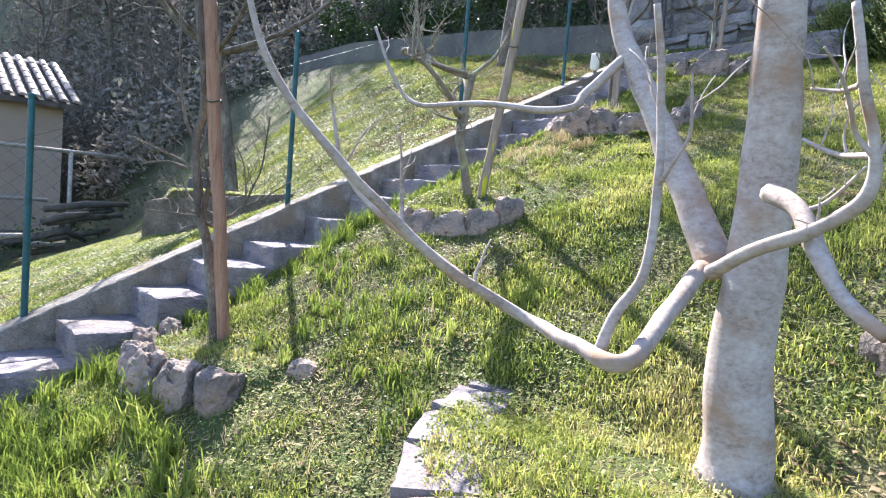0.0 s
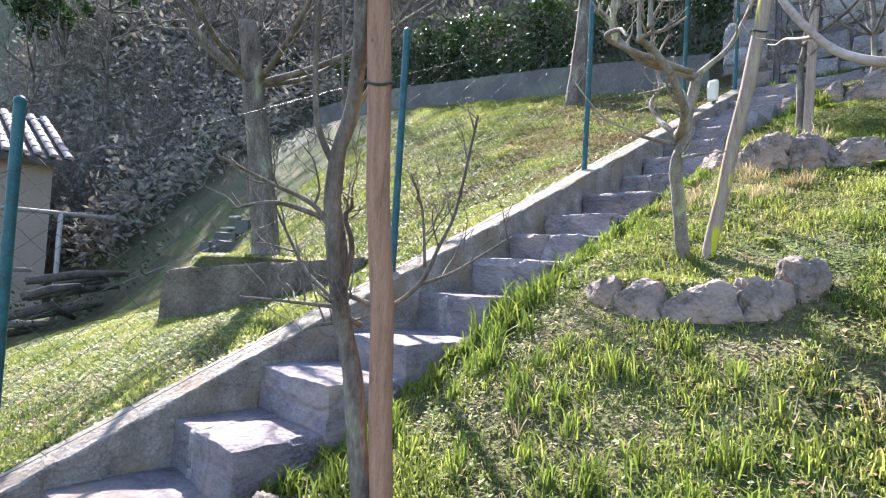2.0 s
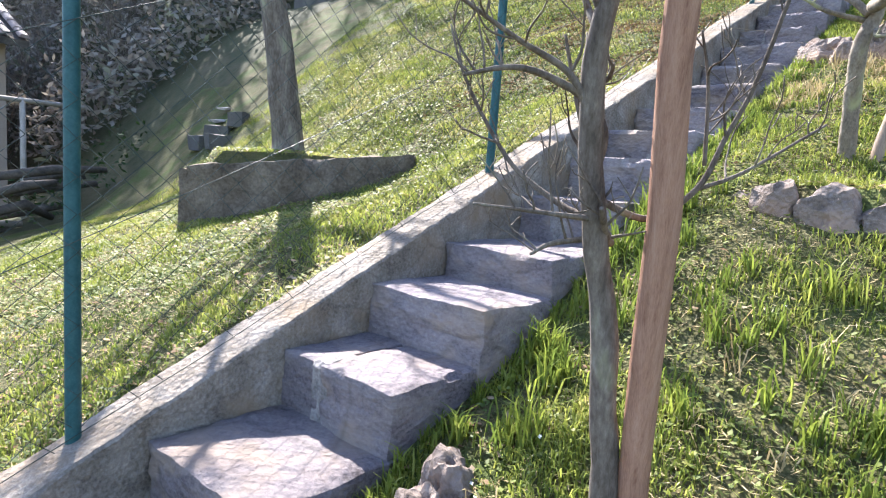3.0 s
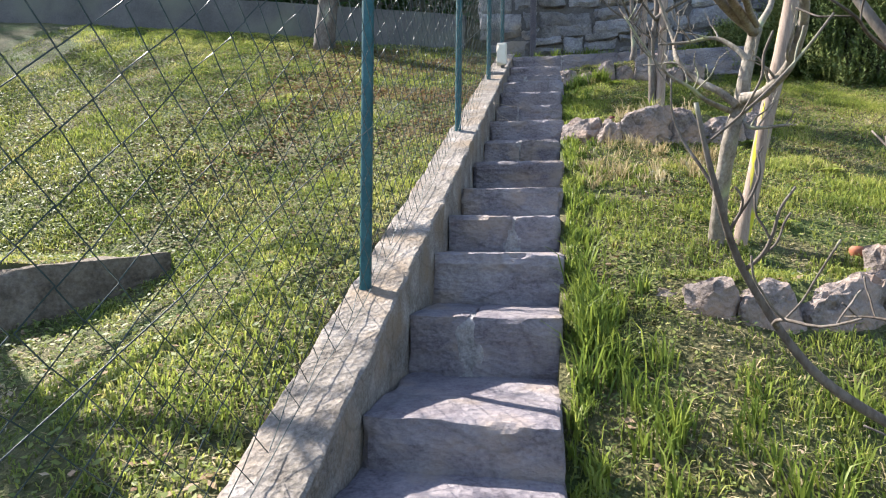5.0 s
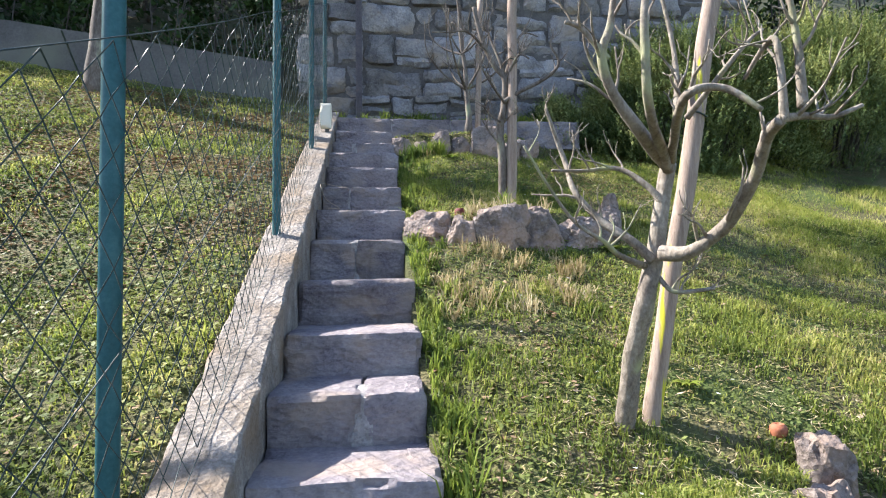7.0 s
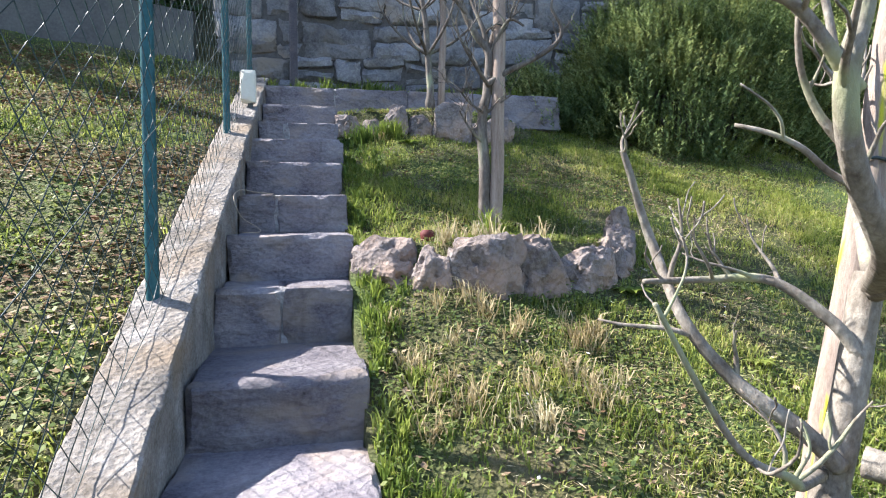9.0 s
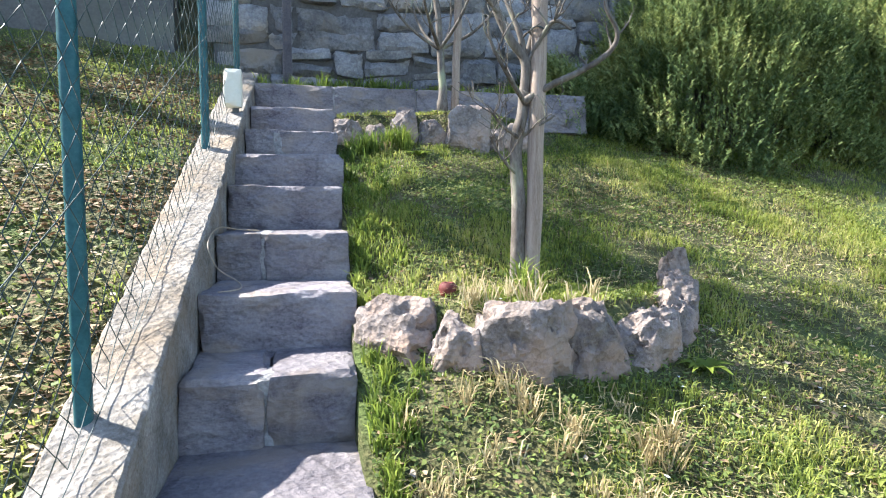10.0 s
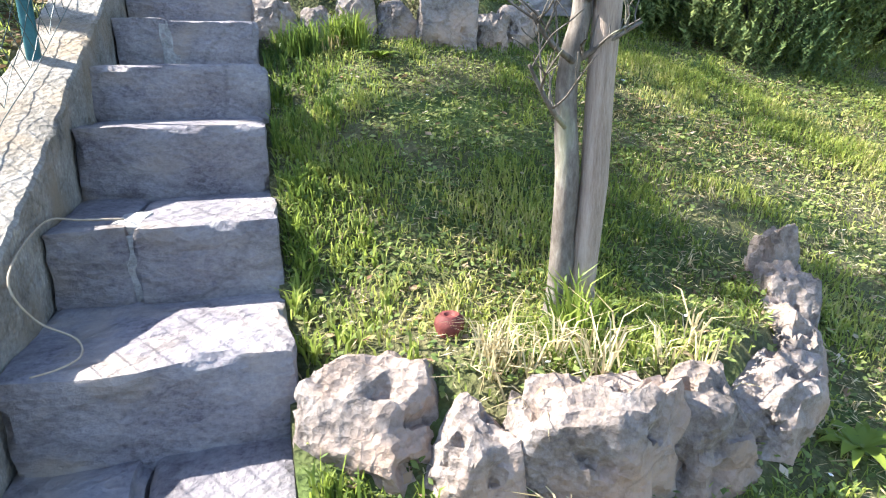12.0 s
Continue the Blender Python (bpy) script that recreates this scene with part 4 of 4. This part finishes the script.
thick = thicket("tangled bare grey brushwood on the hillside")
spots = [(-22 - rgw.uniform(0, 14), 0.5 + i * 0.7 + rgw.uniform(-1, 1)) for i in range(24)]
spots += [(-14.0 - rgw.uniform(0, 5), -3 + i * 0.75 + rgw.uniform(-0.4, 0.4)) for i in range(16)]
spots += [(-13.5 + i * 0.9 + rgw.uniform(-0.4, 0.4), 8.6 + rgw.uniform(0, 2.5)) for i in range(18)]
spots += [(-20 + i * 1.2 + rgw.uniform(-0.5, 0.5), 11.5 + rgw.uniform(0, 4)) for i in range(18)]
for i, (x, y) in enumerate(spots):
    m = pose(x, y, ground_z(x, y) - 0.1, rgw.uniform(-6, 6), rgw.uniform(-6, 6), rgw.uniform(0, 360))
    if i == 0:
        thick.matrix_basis = m
    else:
        copy_thing(thick, m)
ever = leafy_tree("dark green woodland evergreen on the hillside", (-13, 16.5, ground_z(-13, 16.5)), 7.5, 2.3, 22, 300, 0.10, 44, M_IVY)
ever["group"] = "woodland evergreens"
for x, y in ((-20, 16), (-2.5, 15), (3.2, 9.8), (7.0, 9.5), (-23, 8), (-25, 3), (10.5, 7.5), (-8, 17), (0.5, 14), (12, 4)):
    copy_thing(ever, pose(x, y, ground_z(x, y) - 0.1, 0, 0, rgw.uniform(0, 360)))


rgu = random.Random(31)
under = Bag()
for _ in range(5200):
    if rgu.random() < 0.6:
        x, y = -12.5 - 24 * rgu.random() ** 1.4, rgu.uniform(-5, 20)
    else:
        x, y = rgu.uniform(-30, 6), 8.2 + 14 * rgu.random() ** 1.4
    if HOUSE_X0 < x < HOUSE_X1 and y < 1.6:
        continue
    size = 0.8 + 0.05 * math.hypot(x, y)
    leaf_cloud(under, (x, y, ground_z(x, y) + rgu.uniform(0.1, 0.9) * size), 0.6 * size, 20, 0.075 * size, rgu, 1.2)
tagged(under.make("undergrowth", M_BRUSHWOOD, smooth=False), "tangled grey-brown undergrowth covering the wooded hillside", "undergrowth", kind="stuff")


# ---- rosemary-like shrubs ----
def bush(label, cx, cy, rx, ry, h, n, seed):
    rg2 = random.Random(seed)
    root = tagged(new("shrub"), label, "shrub")
    root.location = (cx, cy, ground_z(cx, cy))
    bag = Bag()
    heads = [(rg2.uniform(0, 2 * math.pi), rg2.random() ** 0.45, rg2.uniform(0.8, 1.15)) for _ in range(n // 34)]
    for i in range(n):
        a, r, lift = heads[i % len(heads)]
        hx, hy = cx + rx * r * math.cos(a), cy + ry * r * math.sin(a)
        u, w = rg2.gauss(0, 0.075), rg2.gauss(0, 0.075)
        x, y = hx + u, hy + w
        top = h * lift * (1 - min(1, r) ** 3.0) ** 0.5 * (0.86 + 0.3 * noise.noise((hx * 1.5, hy * 1.5, seed)))
        L = rg2.uniform(0.14, 0.34)
        z = ground_z(x, y) + max(0.02, (top - 1.6 * math.hypot(u, w)) * rg2.uniform(0.7, 1.0) ** 1.5 - L * 0.4)
        lean = Vector((math.cos(a) * r * 0.45 + u * 3.0, math.sin(a) * r * 0.45 + w * 3.0, 1)).normalized()
        p = Vector((x, y, z)) - root.location
        m = 16
        for k in range(m):
            q = p + lean * L * k / m
            w = rg2.uniform(0, 6.3)
            out = (Vector((math.cos(w), math.sin(w), 0)) + lean * 0.8).normalized() * rg2.uniform(0.03, 0.05)
            s = out.cross(lean).normalized() * 0.0068
            o = len(bag.v)
            bag.v.extend([tuple(q - s), tuple(q + s), tuple(q + out)])
            bag.f.append((o, o + 1, o + 2))
    bag.make("foliage", M_BUSH, root, smooth=False)
    bag = Bag()
    for _ in range(60):
        a, r = rg2.uniform(0, 2 * math.pi), math.sqrt(rg2.random()) * 0.9
        x, y = rx * r * math.cos(a), ry * r * math.sin(a)
        g0 = ground_z(cx + x * 0.4, cy + y * 0.4) - root.location.z
        g1 = ground_z(cx + x, cy + y) - root.location.z
        P, R = limb_path([(x * 0.4, y * 0.4, g0), (x * 0.7, y * 0.7, (g0 + g1) / 2 + h * 0.4), (x, y, g1 + h * 0.75 * (1 - r ** 3))], 0.014, 0.005, a, 3)
        bag.add(tube(P, R, 5))
    bag.make("brushwood", M_DARKWOOD, root)


bush("large dense rosemary-like shrub at the slope's top", 4.55, 6.3, 1.45, 0.9, 1.95, 14000, 8)
bush("second dense green shrub spreading beside the slope", 6.2, 6.2, 1.3, 1.0, 2.2, 11000, 9)
bush("low green shrub below the stone wall", 3.05, 6.45, 0.55, 0.4, 0.6, 3000, 10)

# ---- house down the lawn ----
house = tagged(new("house"), "low beige house with a tiled roof beyond the lawn", "house")
HX = -12.0
bm = bmesh.new()
bmesh.ops.create_cube(bm, size=1, matrix=Matrix.Translation((HX - 3.0, -4.2, -0.35)) @ Matrix.Diagonal((6.0, 9.8, 5.3, 1)))
part("wall", bm, M_PLASTER, house, smooth=False)
bm = bmesh.new()
prof = [(HX + 0.35, 2.22), (HX - 3.0, 3.62), (HX - 6.4, 2.22), (HX - 6.4, 2.10), (HX - 3.0, 3.48), (HX + 0.35, 2.10)]
ends = [[bm.verts.new((x, y, z)) for x, z in prof] for y in (-9.4, 1.0)]
for k in range(6):
    bm.faces.new([ends[0][k], ends[0][(k + 1) % 6], ends[1][(k + 1) % 6], ends[1][k]])
bm.faces.new(ends[0]); bm.faces.new(ends[1])
part("roof_deck", bm, M_DARKWOOD, house, smooth=False)
tile_me = None
for i in range(24):
    y = 0.92 - i * 0.27
    for j in range(7):
        s = j * 0.5
        x, z = HX + 0.40 - s * 0.923, 2.24 + s * 0.385
        if tile_me is None:
            bm = bmesh.new()
            rows = []
            for t2, rr in ((0, 0.075), (0.3, 0.07), (0.58, 0.062)):
                rows.append([bm.verts.new((-t2 * 0.923, rr * 1.25 * math.cos(w), t2 * 0.385 + rr * 0.9 * math.sin(w) + 0.02 * (0.58 - t2))) for w in np.linspace(0, math.pi, 8)])
            for a, c in zip(rows, rows[1:]):
                for k in range(7):
                    bm.faces.new([a[k], a[k + 1], c[k + 1], c[k]])
            bm.faces.new(rows[0])
            o = part("roof_tile", bm, M_TILE, house)
            tile_me = o.data
        else:
            o = new("roof_tile", tile_me)
            o.parent = house
        o.location = (x, y, z + 0.01)
for y in (-6.5, -2.3):
    bm = bmesh.new()
    bmesh.ops.create_cube(bm, size=1, matrix=Matrix.Translation((HX + 0.02, y, 0.75)) @ Matrix.Diagonal((0.08, 1.0, 1.1, 1)))
    part("window", bm, M_DARKWOOD, house, smooth=False)

rail = tagged(new("timber_rail"), "weathered pale timber rail in front of the house", "railing")
for z, y0, y1 in ((1.05, -6.0, 1.55), (-0.05, -6.0, 0.2)):
    v, f = tube([(HX + 1.6, y0, z), (HX + 1.6, (y0 + y1) / 2, z + 0.02), (HX + 1.6, y1, z)], [0.045] * 3, 8)
    mesh_ob("rail", v, f, M_TIMBER, rail)
for y in (-5.0, -3.2, -1.4, 0.6):
    v, f = tube([(HX + 1.6, y, -1.3), (HX + 1.6, y, 1.1)], [0.05, 0.045], 8)
    mesh_ob("rail_post", v, f, M_TIMBER, rail)
heap = tagged(new("woodpile"), "dark heap of old timber and brush by the house", "woodpile")
rgw = random.Random(4)
for k in range(34):
    x, y = HX + 2.2 + rgw.uniform(-0.4, 1.2), rgw.uniform(-5.5, 1.4)
    z = ground_z(x, y) + rgw.uniform(0.0, 0.9)
    a = rgw.uniform(-0.5, 0.5)
    L = rgw.uniform(0.5, 1.3)
    v, f = tube([(x, y - L * 0.6, z - 0.1), (x + 0.1, y, z + 0.05), (x + a * 0.5, y + L * 0.6, z + a * 0.4)], [0.07, 0.08, 0.05], 7)
    mesh_ob("log", v, f, M_DARKWOOD if k % 4 else M_TIMBER, heap)
brush = Bag()
for k in range(16):
    x, y = HX + 2.4 + rgw.uniform(-0.3, 0.9), -5.5 + k * 0.5
    leaf_cloud(brush, (x, y, ground_z(x, y) + 0.45), 0.6, 90, 0.05, rgw)
brush.make("brush", M_IVY, heap, smooth=False)

# planks and a stone by the lawn tree
pile = tagged(new("board_pile"), "grey boards and stones heaped on the lawn's edge", "debris")
for k, (x, y, rz, L) in enumerate(((-7.9, 2.75, 20, 1.2), (-7.8, 2.9, 130, 1.6), (-7.6, 2.6, 100, 1.4))):
    o = part("board", rough_block(0, L, 0, 0.16, 0, 0.05, k + 90, 0.004, 0.2), M_TIMBER, pile)
    o.matrix_basis = pose(x, y, ground_z(x, y) + 0.06 + 0.06 * k, 3, -6, rz)
for k, (x, y) in enumerate(((-7.5, 2.35), (-7.2, 2.5), (-6.8, 2.3), (-7.0, 2.75))):
    bm = rough_block(-0.2, 0.2, -0.14, 0.14, -0.08, 0.16, k + 95, 0.03, 0.1)
    o = part("stone", bm, M_CONC, pile)
    o.matrix_basis = pose(x, y, ground_z(x, y), 0, 0, 40 * k)

# ---- small things ----
cane = [(-0.02, 3.62, 1.86), (0.03, 3.66, 1.90), (0.02, 3.60, 1.80), (0.06, 3.58, 1.70), (0.14, 3.57, 1.645), (0.16, 3.52, 1.622), (0.13, 3.47, 1.618), (0.08, 3.44, 1.618)]
P, R = limb_path([(0.2, 3.95, 1.842), (0.1, 3.93, 1.85), (0.02, 3.88, 1.86)] + cane[2:], 0.0032, 0.0024, 2, 6)
v, f = tube(P, R, 6)
tagged(mesh_ob("dry_stem", v, f, M_CANE), "thin dry bent vine stem lying on a step", "twig")


def little_pot(name, x, y, r, mat, label, category):
    bm = bmesh.new()
    rings = [(0.25, -0.2), (0.8, 0.15), (1.0, 0.75), (0.92, 1.2), (0.62, 1.5), (0.38, 1.48), (0.22, 1.3)]
    vs = [[bm.verts.new((q * r * math.cos(w), q * r * math.sin(w), h * r)) for w in np.linspace(0, 2 * math.pi, 16, endpoint=False)] for q, h in rings]
    for a, c in zip(vs, vs[1:]):
        for k in range(16):
            bm.faces.new([a[k], a[(k + 1) % 16], c[(k + 1) % 16], c[k]])
    bm.faces.new(vs[0]); bm.faces.new(vs[-1])
    o = part(name, bm, mat)
    o.location = (x, y, ground_z(x, y))
    return tagged(o, label, category)


little_pot("apple", 1.04, 3.50, 0.042, M_CLAY, "shrivelled dark red apple lying in the grass", "apple")
little_pot("clay_ball", 1.99, 1.37, 0.034, M_ORANGE, "small orange clay lump lying in the grass", "clay")



def rosette(x, y, r, seed):
    """A ground-hugging weed: long leaves spread from one root."""
    rg2 = random.Random(seed)
    root = tagged(new("weed"), "broad-leaved green weed rosette growing in the grass", "plant", "weeds in the grass")
    root.location = (x, y, ground_z(x, y))
    for k in range(13):
        a = k * 2.4 + rg2.uniform(-0.3, 0.3)
        d, side = Vector((math.cos(a), math.sin(a), 0)), Vector((-math.sin(a), math.cos(a), 0))
        L, w = r * rg2.uniform(0.7, 1.15), r * rg2.uniform(0.10, 0.16)
        verts, faces = [], []
        for i in range(6):
            t = i / 5
            mid = d * L * t + Vector((0, 0, 0.012 + r * (0.75 * t - 0.6 * t * t) * rg2.uniform(0.9, 1.1)))
            half = w * math.sin(math.pi * (0.12 + 0.86 * t))
            verts += [tuple(mid - side * half + Vector((0, 0, half * 0.35))), tuple(mid), tuple(mid + side * half + Vector((0, 0, half * 0.35)))]
        for i in range(5):
            for q in (0, 1):
                o = i * 3 + q
                faces.append((o, o + 1, o + 4, o + 3))
        mesh_ob("leaf", verts, faces, M_TUFT, root)
    return root


for k, (x, y, r) in enumerate(((2.04, 3.08, 0.13), (1.18, 5.12, 0.11), (2.35, 2.55, 0.08), (1.75, 1.62, 0.08))):
    rosette(x, y, r, 210 + k)

# ---- grass ----
def blades(name, xs, ys, hs, ws, mat, label, seed, lean=0.5, seg=2):
    """Many bent blades in one mesh."""
    rs = np.random.RandomState(seed)
    n = len(xs)
    zs = np.array([ground_z(a, b2) for a, b2 in zip(xs, ys)]) - 0.006
    ang = rs.uniform(0, 2 * np.pi, n)
    dx, dy = np.cos(ang), np.sin(ang)
    la = rs.uniform(0, 2 * np.pi, n)
    lx, ly = np.cos(la) * hs * lean * rs.uniform(0.1, 1.2, n), np.sin(la) * hs * lean * rs.uniform(0.1, 1.2, n)
    V = np.zeros((n, 5, 3))
    V[:, 0] = np.stack([xs - dx * ws, ys - dy * ws, zs], 1)
    V[:, 1] = np.stack([xs + dx * ws, ys + dy * ws, zs], 1)
    mx, my, mz = xs + lx * 0.35, ys + ly * 0.35, zs + hs * 0.6
    V[:, 2] = np.stack([mx + dx * ws * 0.8, my + dy * ws * 0.8, mz], 1)
    V[:, 3] = np.stack([mx - dx * ws * 0.8, my - dy * ws * 0.8, mz], 1)
    V[:, 4] = np.stack([xs + lx, ys + ly, zs + hs * (1 - 0.35 * lean)], 1)
    me = bpy.data.meshes.new(name)
    me.vertices.add(n * 5)
    me.vertices.foreach_set("co", V.reshape(-1))
    base = np.arange(n)[:, None] * 5
    quads = base + np.array([0, 1, 2, 3])
    tris = base + np.array([3, 2, 4])
    loops = np.concatenate([quads.reshape(-1), tris.reshape(-1)])
    me.loops.add(len(loops))
    me.loops.foreach_set("vertex_index", loops.astype(np.int32))
    me.polygons.add(2 * n)
    starts = np.concatenate([np.arange(n) * 4, n * 4 + np.arange(n) * 3])
    me.polygons.foreach_set("loop_start", starts.astype(np.int32))
    me.update(calc_edges=True)
    me.validate()
    me.materials.append(mat)
    return tagged(new(name, me), label, "grass", kind="stuff")


def in_bed_wall(x, y):
    for cx, cy, rx, ry, _t in BEDS:
        r = math.hypot((x - cx) / rx, (y - cy) / ry)
        if 0.86 < r < 1.12 and y < cy + 0.2:
            return True
    return False


def scatter(n, x0, x1, y0, y1, seed, keep):
    rs = np.random.RandomState(seed)
    out = []
    P = np.stack([rs.uniform(x0, x1, n), rs.uniform(y0, y1, n), rs.uniform(0, 1, n)], 1)
    for x, y, u in P:
        if -0.225 < x < 0.635 and y < 6.0:
            continue
        if u < keep(x, y):
            out.append((x, y))
    a = np.array(out)
    return a[:, 0], a[:, 1]


def worn(x, y):
    """Bare, leaf-strewn soil on the upper lawn beside the fence."""
    return smoothstep(1.9, 3.2, y) * smoothstep(-3.4, -2.0, x) * smoothstep(-0.25, 0.25, wob(x, y, 12, 1.4) + 0.12)


def lushness(x, y):
    return 0.5 + 0.8 * wob(x, y, 9, 0.9) + 0.9 * wob(x, y, 4, 3.1) + 0.5 * wob(x, y, 7, 8.5)


xs, ys = scatter(260000, 0.62, 5.8, -2.6, 6.5, 1, lambda x, y: min(1.0, 0.16 + 1.0 * max(0, lushness(x, y)) ** 1.5) if not in_bed_wall(x, y) else 0.05)
hs = np.array([0.022 + 0.045 * max(0.1, lushness(a, c)) + 0.02 * random.random() for a, c in zip(xs, ys)])
blades("grass", xs, ys, hs, np.full(len(xs), 0.0028), M_GRASS, "short uneven garden grass on the slope", 2, 0.85)
xs, ys = scatter(230000, -7.0, -0.22, -2.5, 6.7, 3, lambda x, y: min(1.0, 0.16 + 1.1 * max(0, lushness(x, y)) ** 1.5) * (1 - 0.72 * worn(x, y)))
hs = np.array([0.014 + 0.03 * max(0.1, lushness(a, c)) + 0.02 * random.random() for a, c in zip(xs, ys)])
blades("grass", xs, ys, hs, np.full(len(xs), 0.0032), M_GRASS, "short sunny lawn grass behind the fence", 4, 0.85)


def tuft_field(spots, seed, mat, label, h, w=0.004, lean=0.6):
    rs = np.random.RandomState(seed)
    X, Y, Hh = [], [], []
    for x, y, r, n, k in spots:
        for _ in range(n):
            a, d = rs.uniform(0, 6.283), abs(rs.normal(0, 0.5)) * r
            X.append(x + math.cos(a) * d); Y.append(y + math.sin(a) * d)
            Hh.append(h * k * rs.uniform(0.45, 1.1))
    X, Y, Hh = np.array(X), np.array(Y), np.array(Hh)
    ok = (X > 0.632) | (X < -0.24) | (Y > 6.03)
    return blades("tall_grass", X[ok], Y[ok], Hh[ok], np.full(ok.sum(), w), mat, label, seed, lean)


rg = random.Random(12)
spots = [(0.70 + rg.uniform(0, 0.28), rg.uniform(-0.7, 1.15), 0.08, 30, rg.uniform(0.5, 1.1)) for _ in range(42)]
spots += [(rg.uniform(0.7, 3.2), rg.uniform(-2.0, -1.2), 0.08, 40, rg.uniform(0.6, 1.1)) for _ in range(70)]
spots += [(rg.uniform(1.0, 3.2), rg.uniform(-0.6, 0.6), 0.09, 30, rg.uniform(0.4, 0.8)) for _ in range(50)]
spots += [(0.72 + rg.uniform(0, 0.2), rg.uniform(1.2, 5.3), 0.07, 26, rg.uniform(0.25, 0.5)) for _ in range(60)]
spots += [(0.80, 5.28, 0.09, 150, 0.9), (1.0, 5.32, 0.09, 120, 0.8)]
spots += [(0.645 + rg.uniform(0, 0.09), rg.uniform(-2.4, 5.4), 0.05, 22, rg.uniform(0.2, 0.55)) for _ in range(230)]
spots += [(rg.uniform(0.8, 4.2), rg.uniform(-2.1, -1.15), 0.08, 34, rg.uniform(0.7, 1.25)) for _ in range(90)]
spots += [(rg.uniform(0.05, 2.6), rg.uniform(6.1, 6.5), 0.08, 34, rg.uniform(0.35, 0.8)) for _ in range(100)]
spots += [(1.38 + rg.uniform(-0.1, 0.12), 3.40 + rg.uniform(-0.06, 0.06), 0.05, 16, rg.uniform(0.7, 1.15)) for _ in range(7)]
spots += [(0.78 + rg.uniform(0, 0.35), 5.27, 0.07, 90, rg.uniform(0.7, 1.0)) for _ in range(4)]
tuft_field(spots, 5, M_TUFT, "lush tall green grass beside the steps", 0.24)

spots = [(rg.uniform(0.75, 1.7), rg.uniform(2.2, 3.0), 0.08, 30, rg.uniform(0.5, 0.9)) for _ in range(40)]
spots += [(rg.uniform(1.0, 1.8), rg.uniform(3.15, 3.4), 0.05, 16, rg.uniform(0.7, 1.2)) for _ in range(14)]
spots += [(rg.uniform(0.8, 3.2), rg.uniform(-2.0, 0.6), 0.09, 12, rg.uniform(0.4, 0.8)) for _ in range(40)]
spots += [(rg.uniform(1.8, 4.0), rg.uniform(2.0, 5.0), 0.09, 14, rg.uniform(0.2, 0.4)) for _ in range(50)]
spots += [(0.98, 5.26, 0.08, 70, 0.6)]
tuft_field(spots, 15, M_STRAW, "dry straw-coloured grass among the green", 0.2, 0.0028, 0.95)


# ---- low leaves and litter ----
def leaf_litter(name, n, x0, x1, y0, y1, size, height, mat, label, seed, keep, tilt, slim=0.6):
    xs, ys = scatter(n, x0, x1, y0, y1, seed, keep)
    rs = np.random.RandomState(seed + 1)
    m = len(xs)
    zs = np.array([ground_z(a, c) for a, c in zip(xs, ys)]) + rs.uniform(0.004, height, m)
    a = rs.uniform(0, 6.283, m)
    s = size * rs.uniform(0.6, 1.4, m)
    u = np.stack([np.cos(a), np.sin(a), rs.uniform(-tilt, tilt, m)], 1) * s[:, None]
    w = np.stack([-np.sin(a), np.cos(a), rs.uniform(-tilt, tilt, m)], 1) * s[:, None] * slim
    p = np.stack([xs, ys, zs], 1)
    V = np.stack([p - u, p + w, p + u, p - w], 1).reshape(-1, 3)
    F = (np.arange(m)[:, None] * 4 + np.arange(4)).tolist()
    return tagged(mesh_ob(name, V, F, mat, smooth=False), label, "leaves", kind="stuff")


leaf_litter("clover", 120000, 0.64, 4.6, -2.2, 6.4, 0.011, 0.035, M_CLOVER, "low clover and weed leaves in the grass", 61, lambda x, y: max(0.1, 0.6 - 0.8 * wob(x, y, 2, 1.3)), 0.6)
leaf_litter("clover", 150000, -6.0, -0.24, -2.0, 6.5, 0.013, 0.03, M_CLOVER, "low clover leaves in the lawn", 62, lambda x, y: max(0.1, 0.6 - 0.8 * wob(x, y, 2, 1.3)) * (1 - 0.75 * worn(x, y)), 0.6)
leaf_litter("leaf_litter", 24000, 0.66, 5.2, -2.2, 6.2, 0.018, 0.02, M_LITTER, "scattered brown dead leaves on the garden slope", 63, lambda x, y: max(0.04, 0.15 + 0.7 * wob(x, y, 6, 1.0)), 0.4)
leaf_litter("leaf_litter", 80000, -5.0, -0.24, -2.0, 6.3, 0.017, 0.02, M_LITTER, "brown dead leaves and bare patches on the lawn", 64, lambda x, y: max(0.02, 0.05 + 0.75 * worn(x, y) + 0.2 * wob(x, y, 6, 1.0)), 0.4)
leaf_litter("thatch", 110000, 0.64, 4.8, -2.2, 6.4, 0.02, 0.025, M_STRAW, "matted dry straw lying between the grass blades", 66, lambda x, y: max(0.05, 0.4 + 0.9 * wob(x, y, 3, 1.8)), 0.35, 0.1)
leaf_litter("thatch", 120000, -5.0, -0.24, -2.0, 6.4, 0.018, 0.022, M_STRAW, "matted dry straw lying in the lawn", 67, lambda x, y: max(0.05, 0.35 + 0.9 * wob(x, y, 3, 1.8)), 0.35, 0.1)
leaf_litter("daisies", 900, 0.8, 3.6, -1.5, 5.5, 0.009, 0.07, M_FLOWER, "tiny white daisies dotted through the grass", 65, lambda x, y: max(0.0, 0.1 + 0.7 * wob(x, y, 8, 1.5)), 0.3)
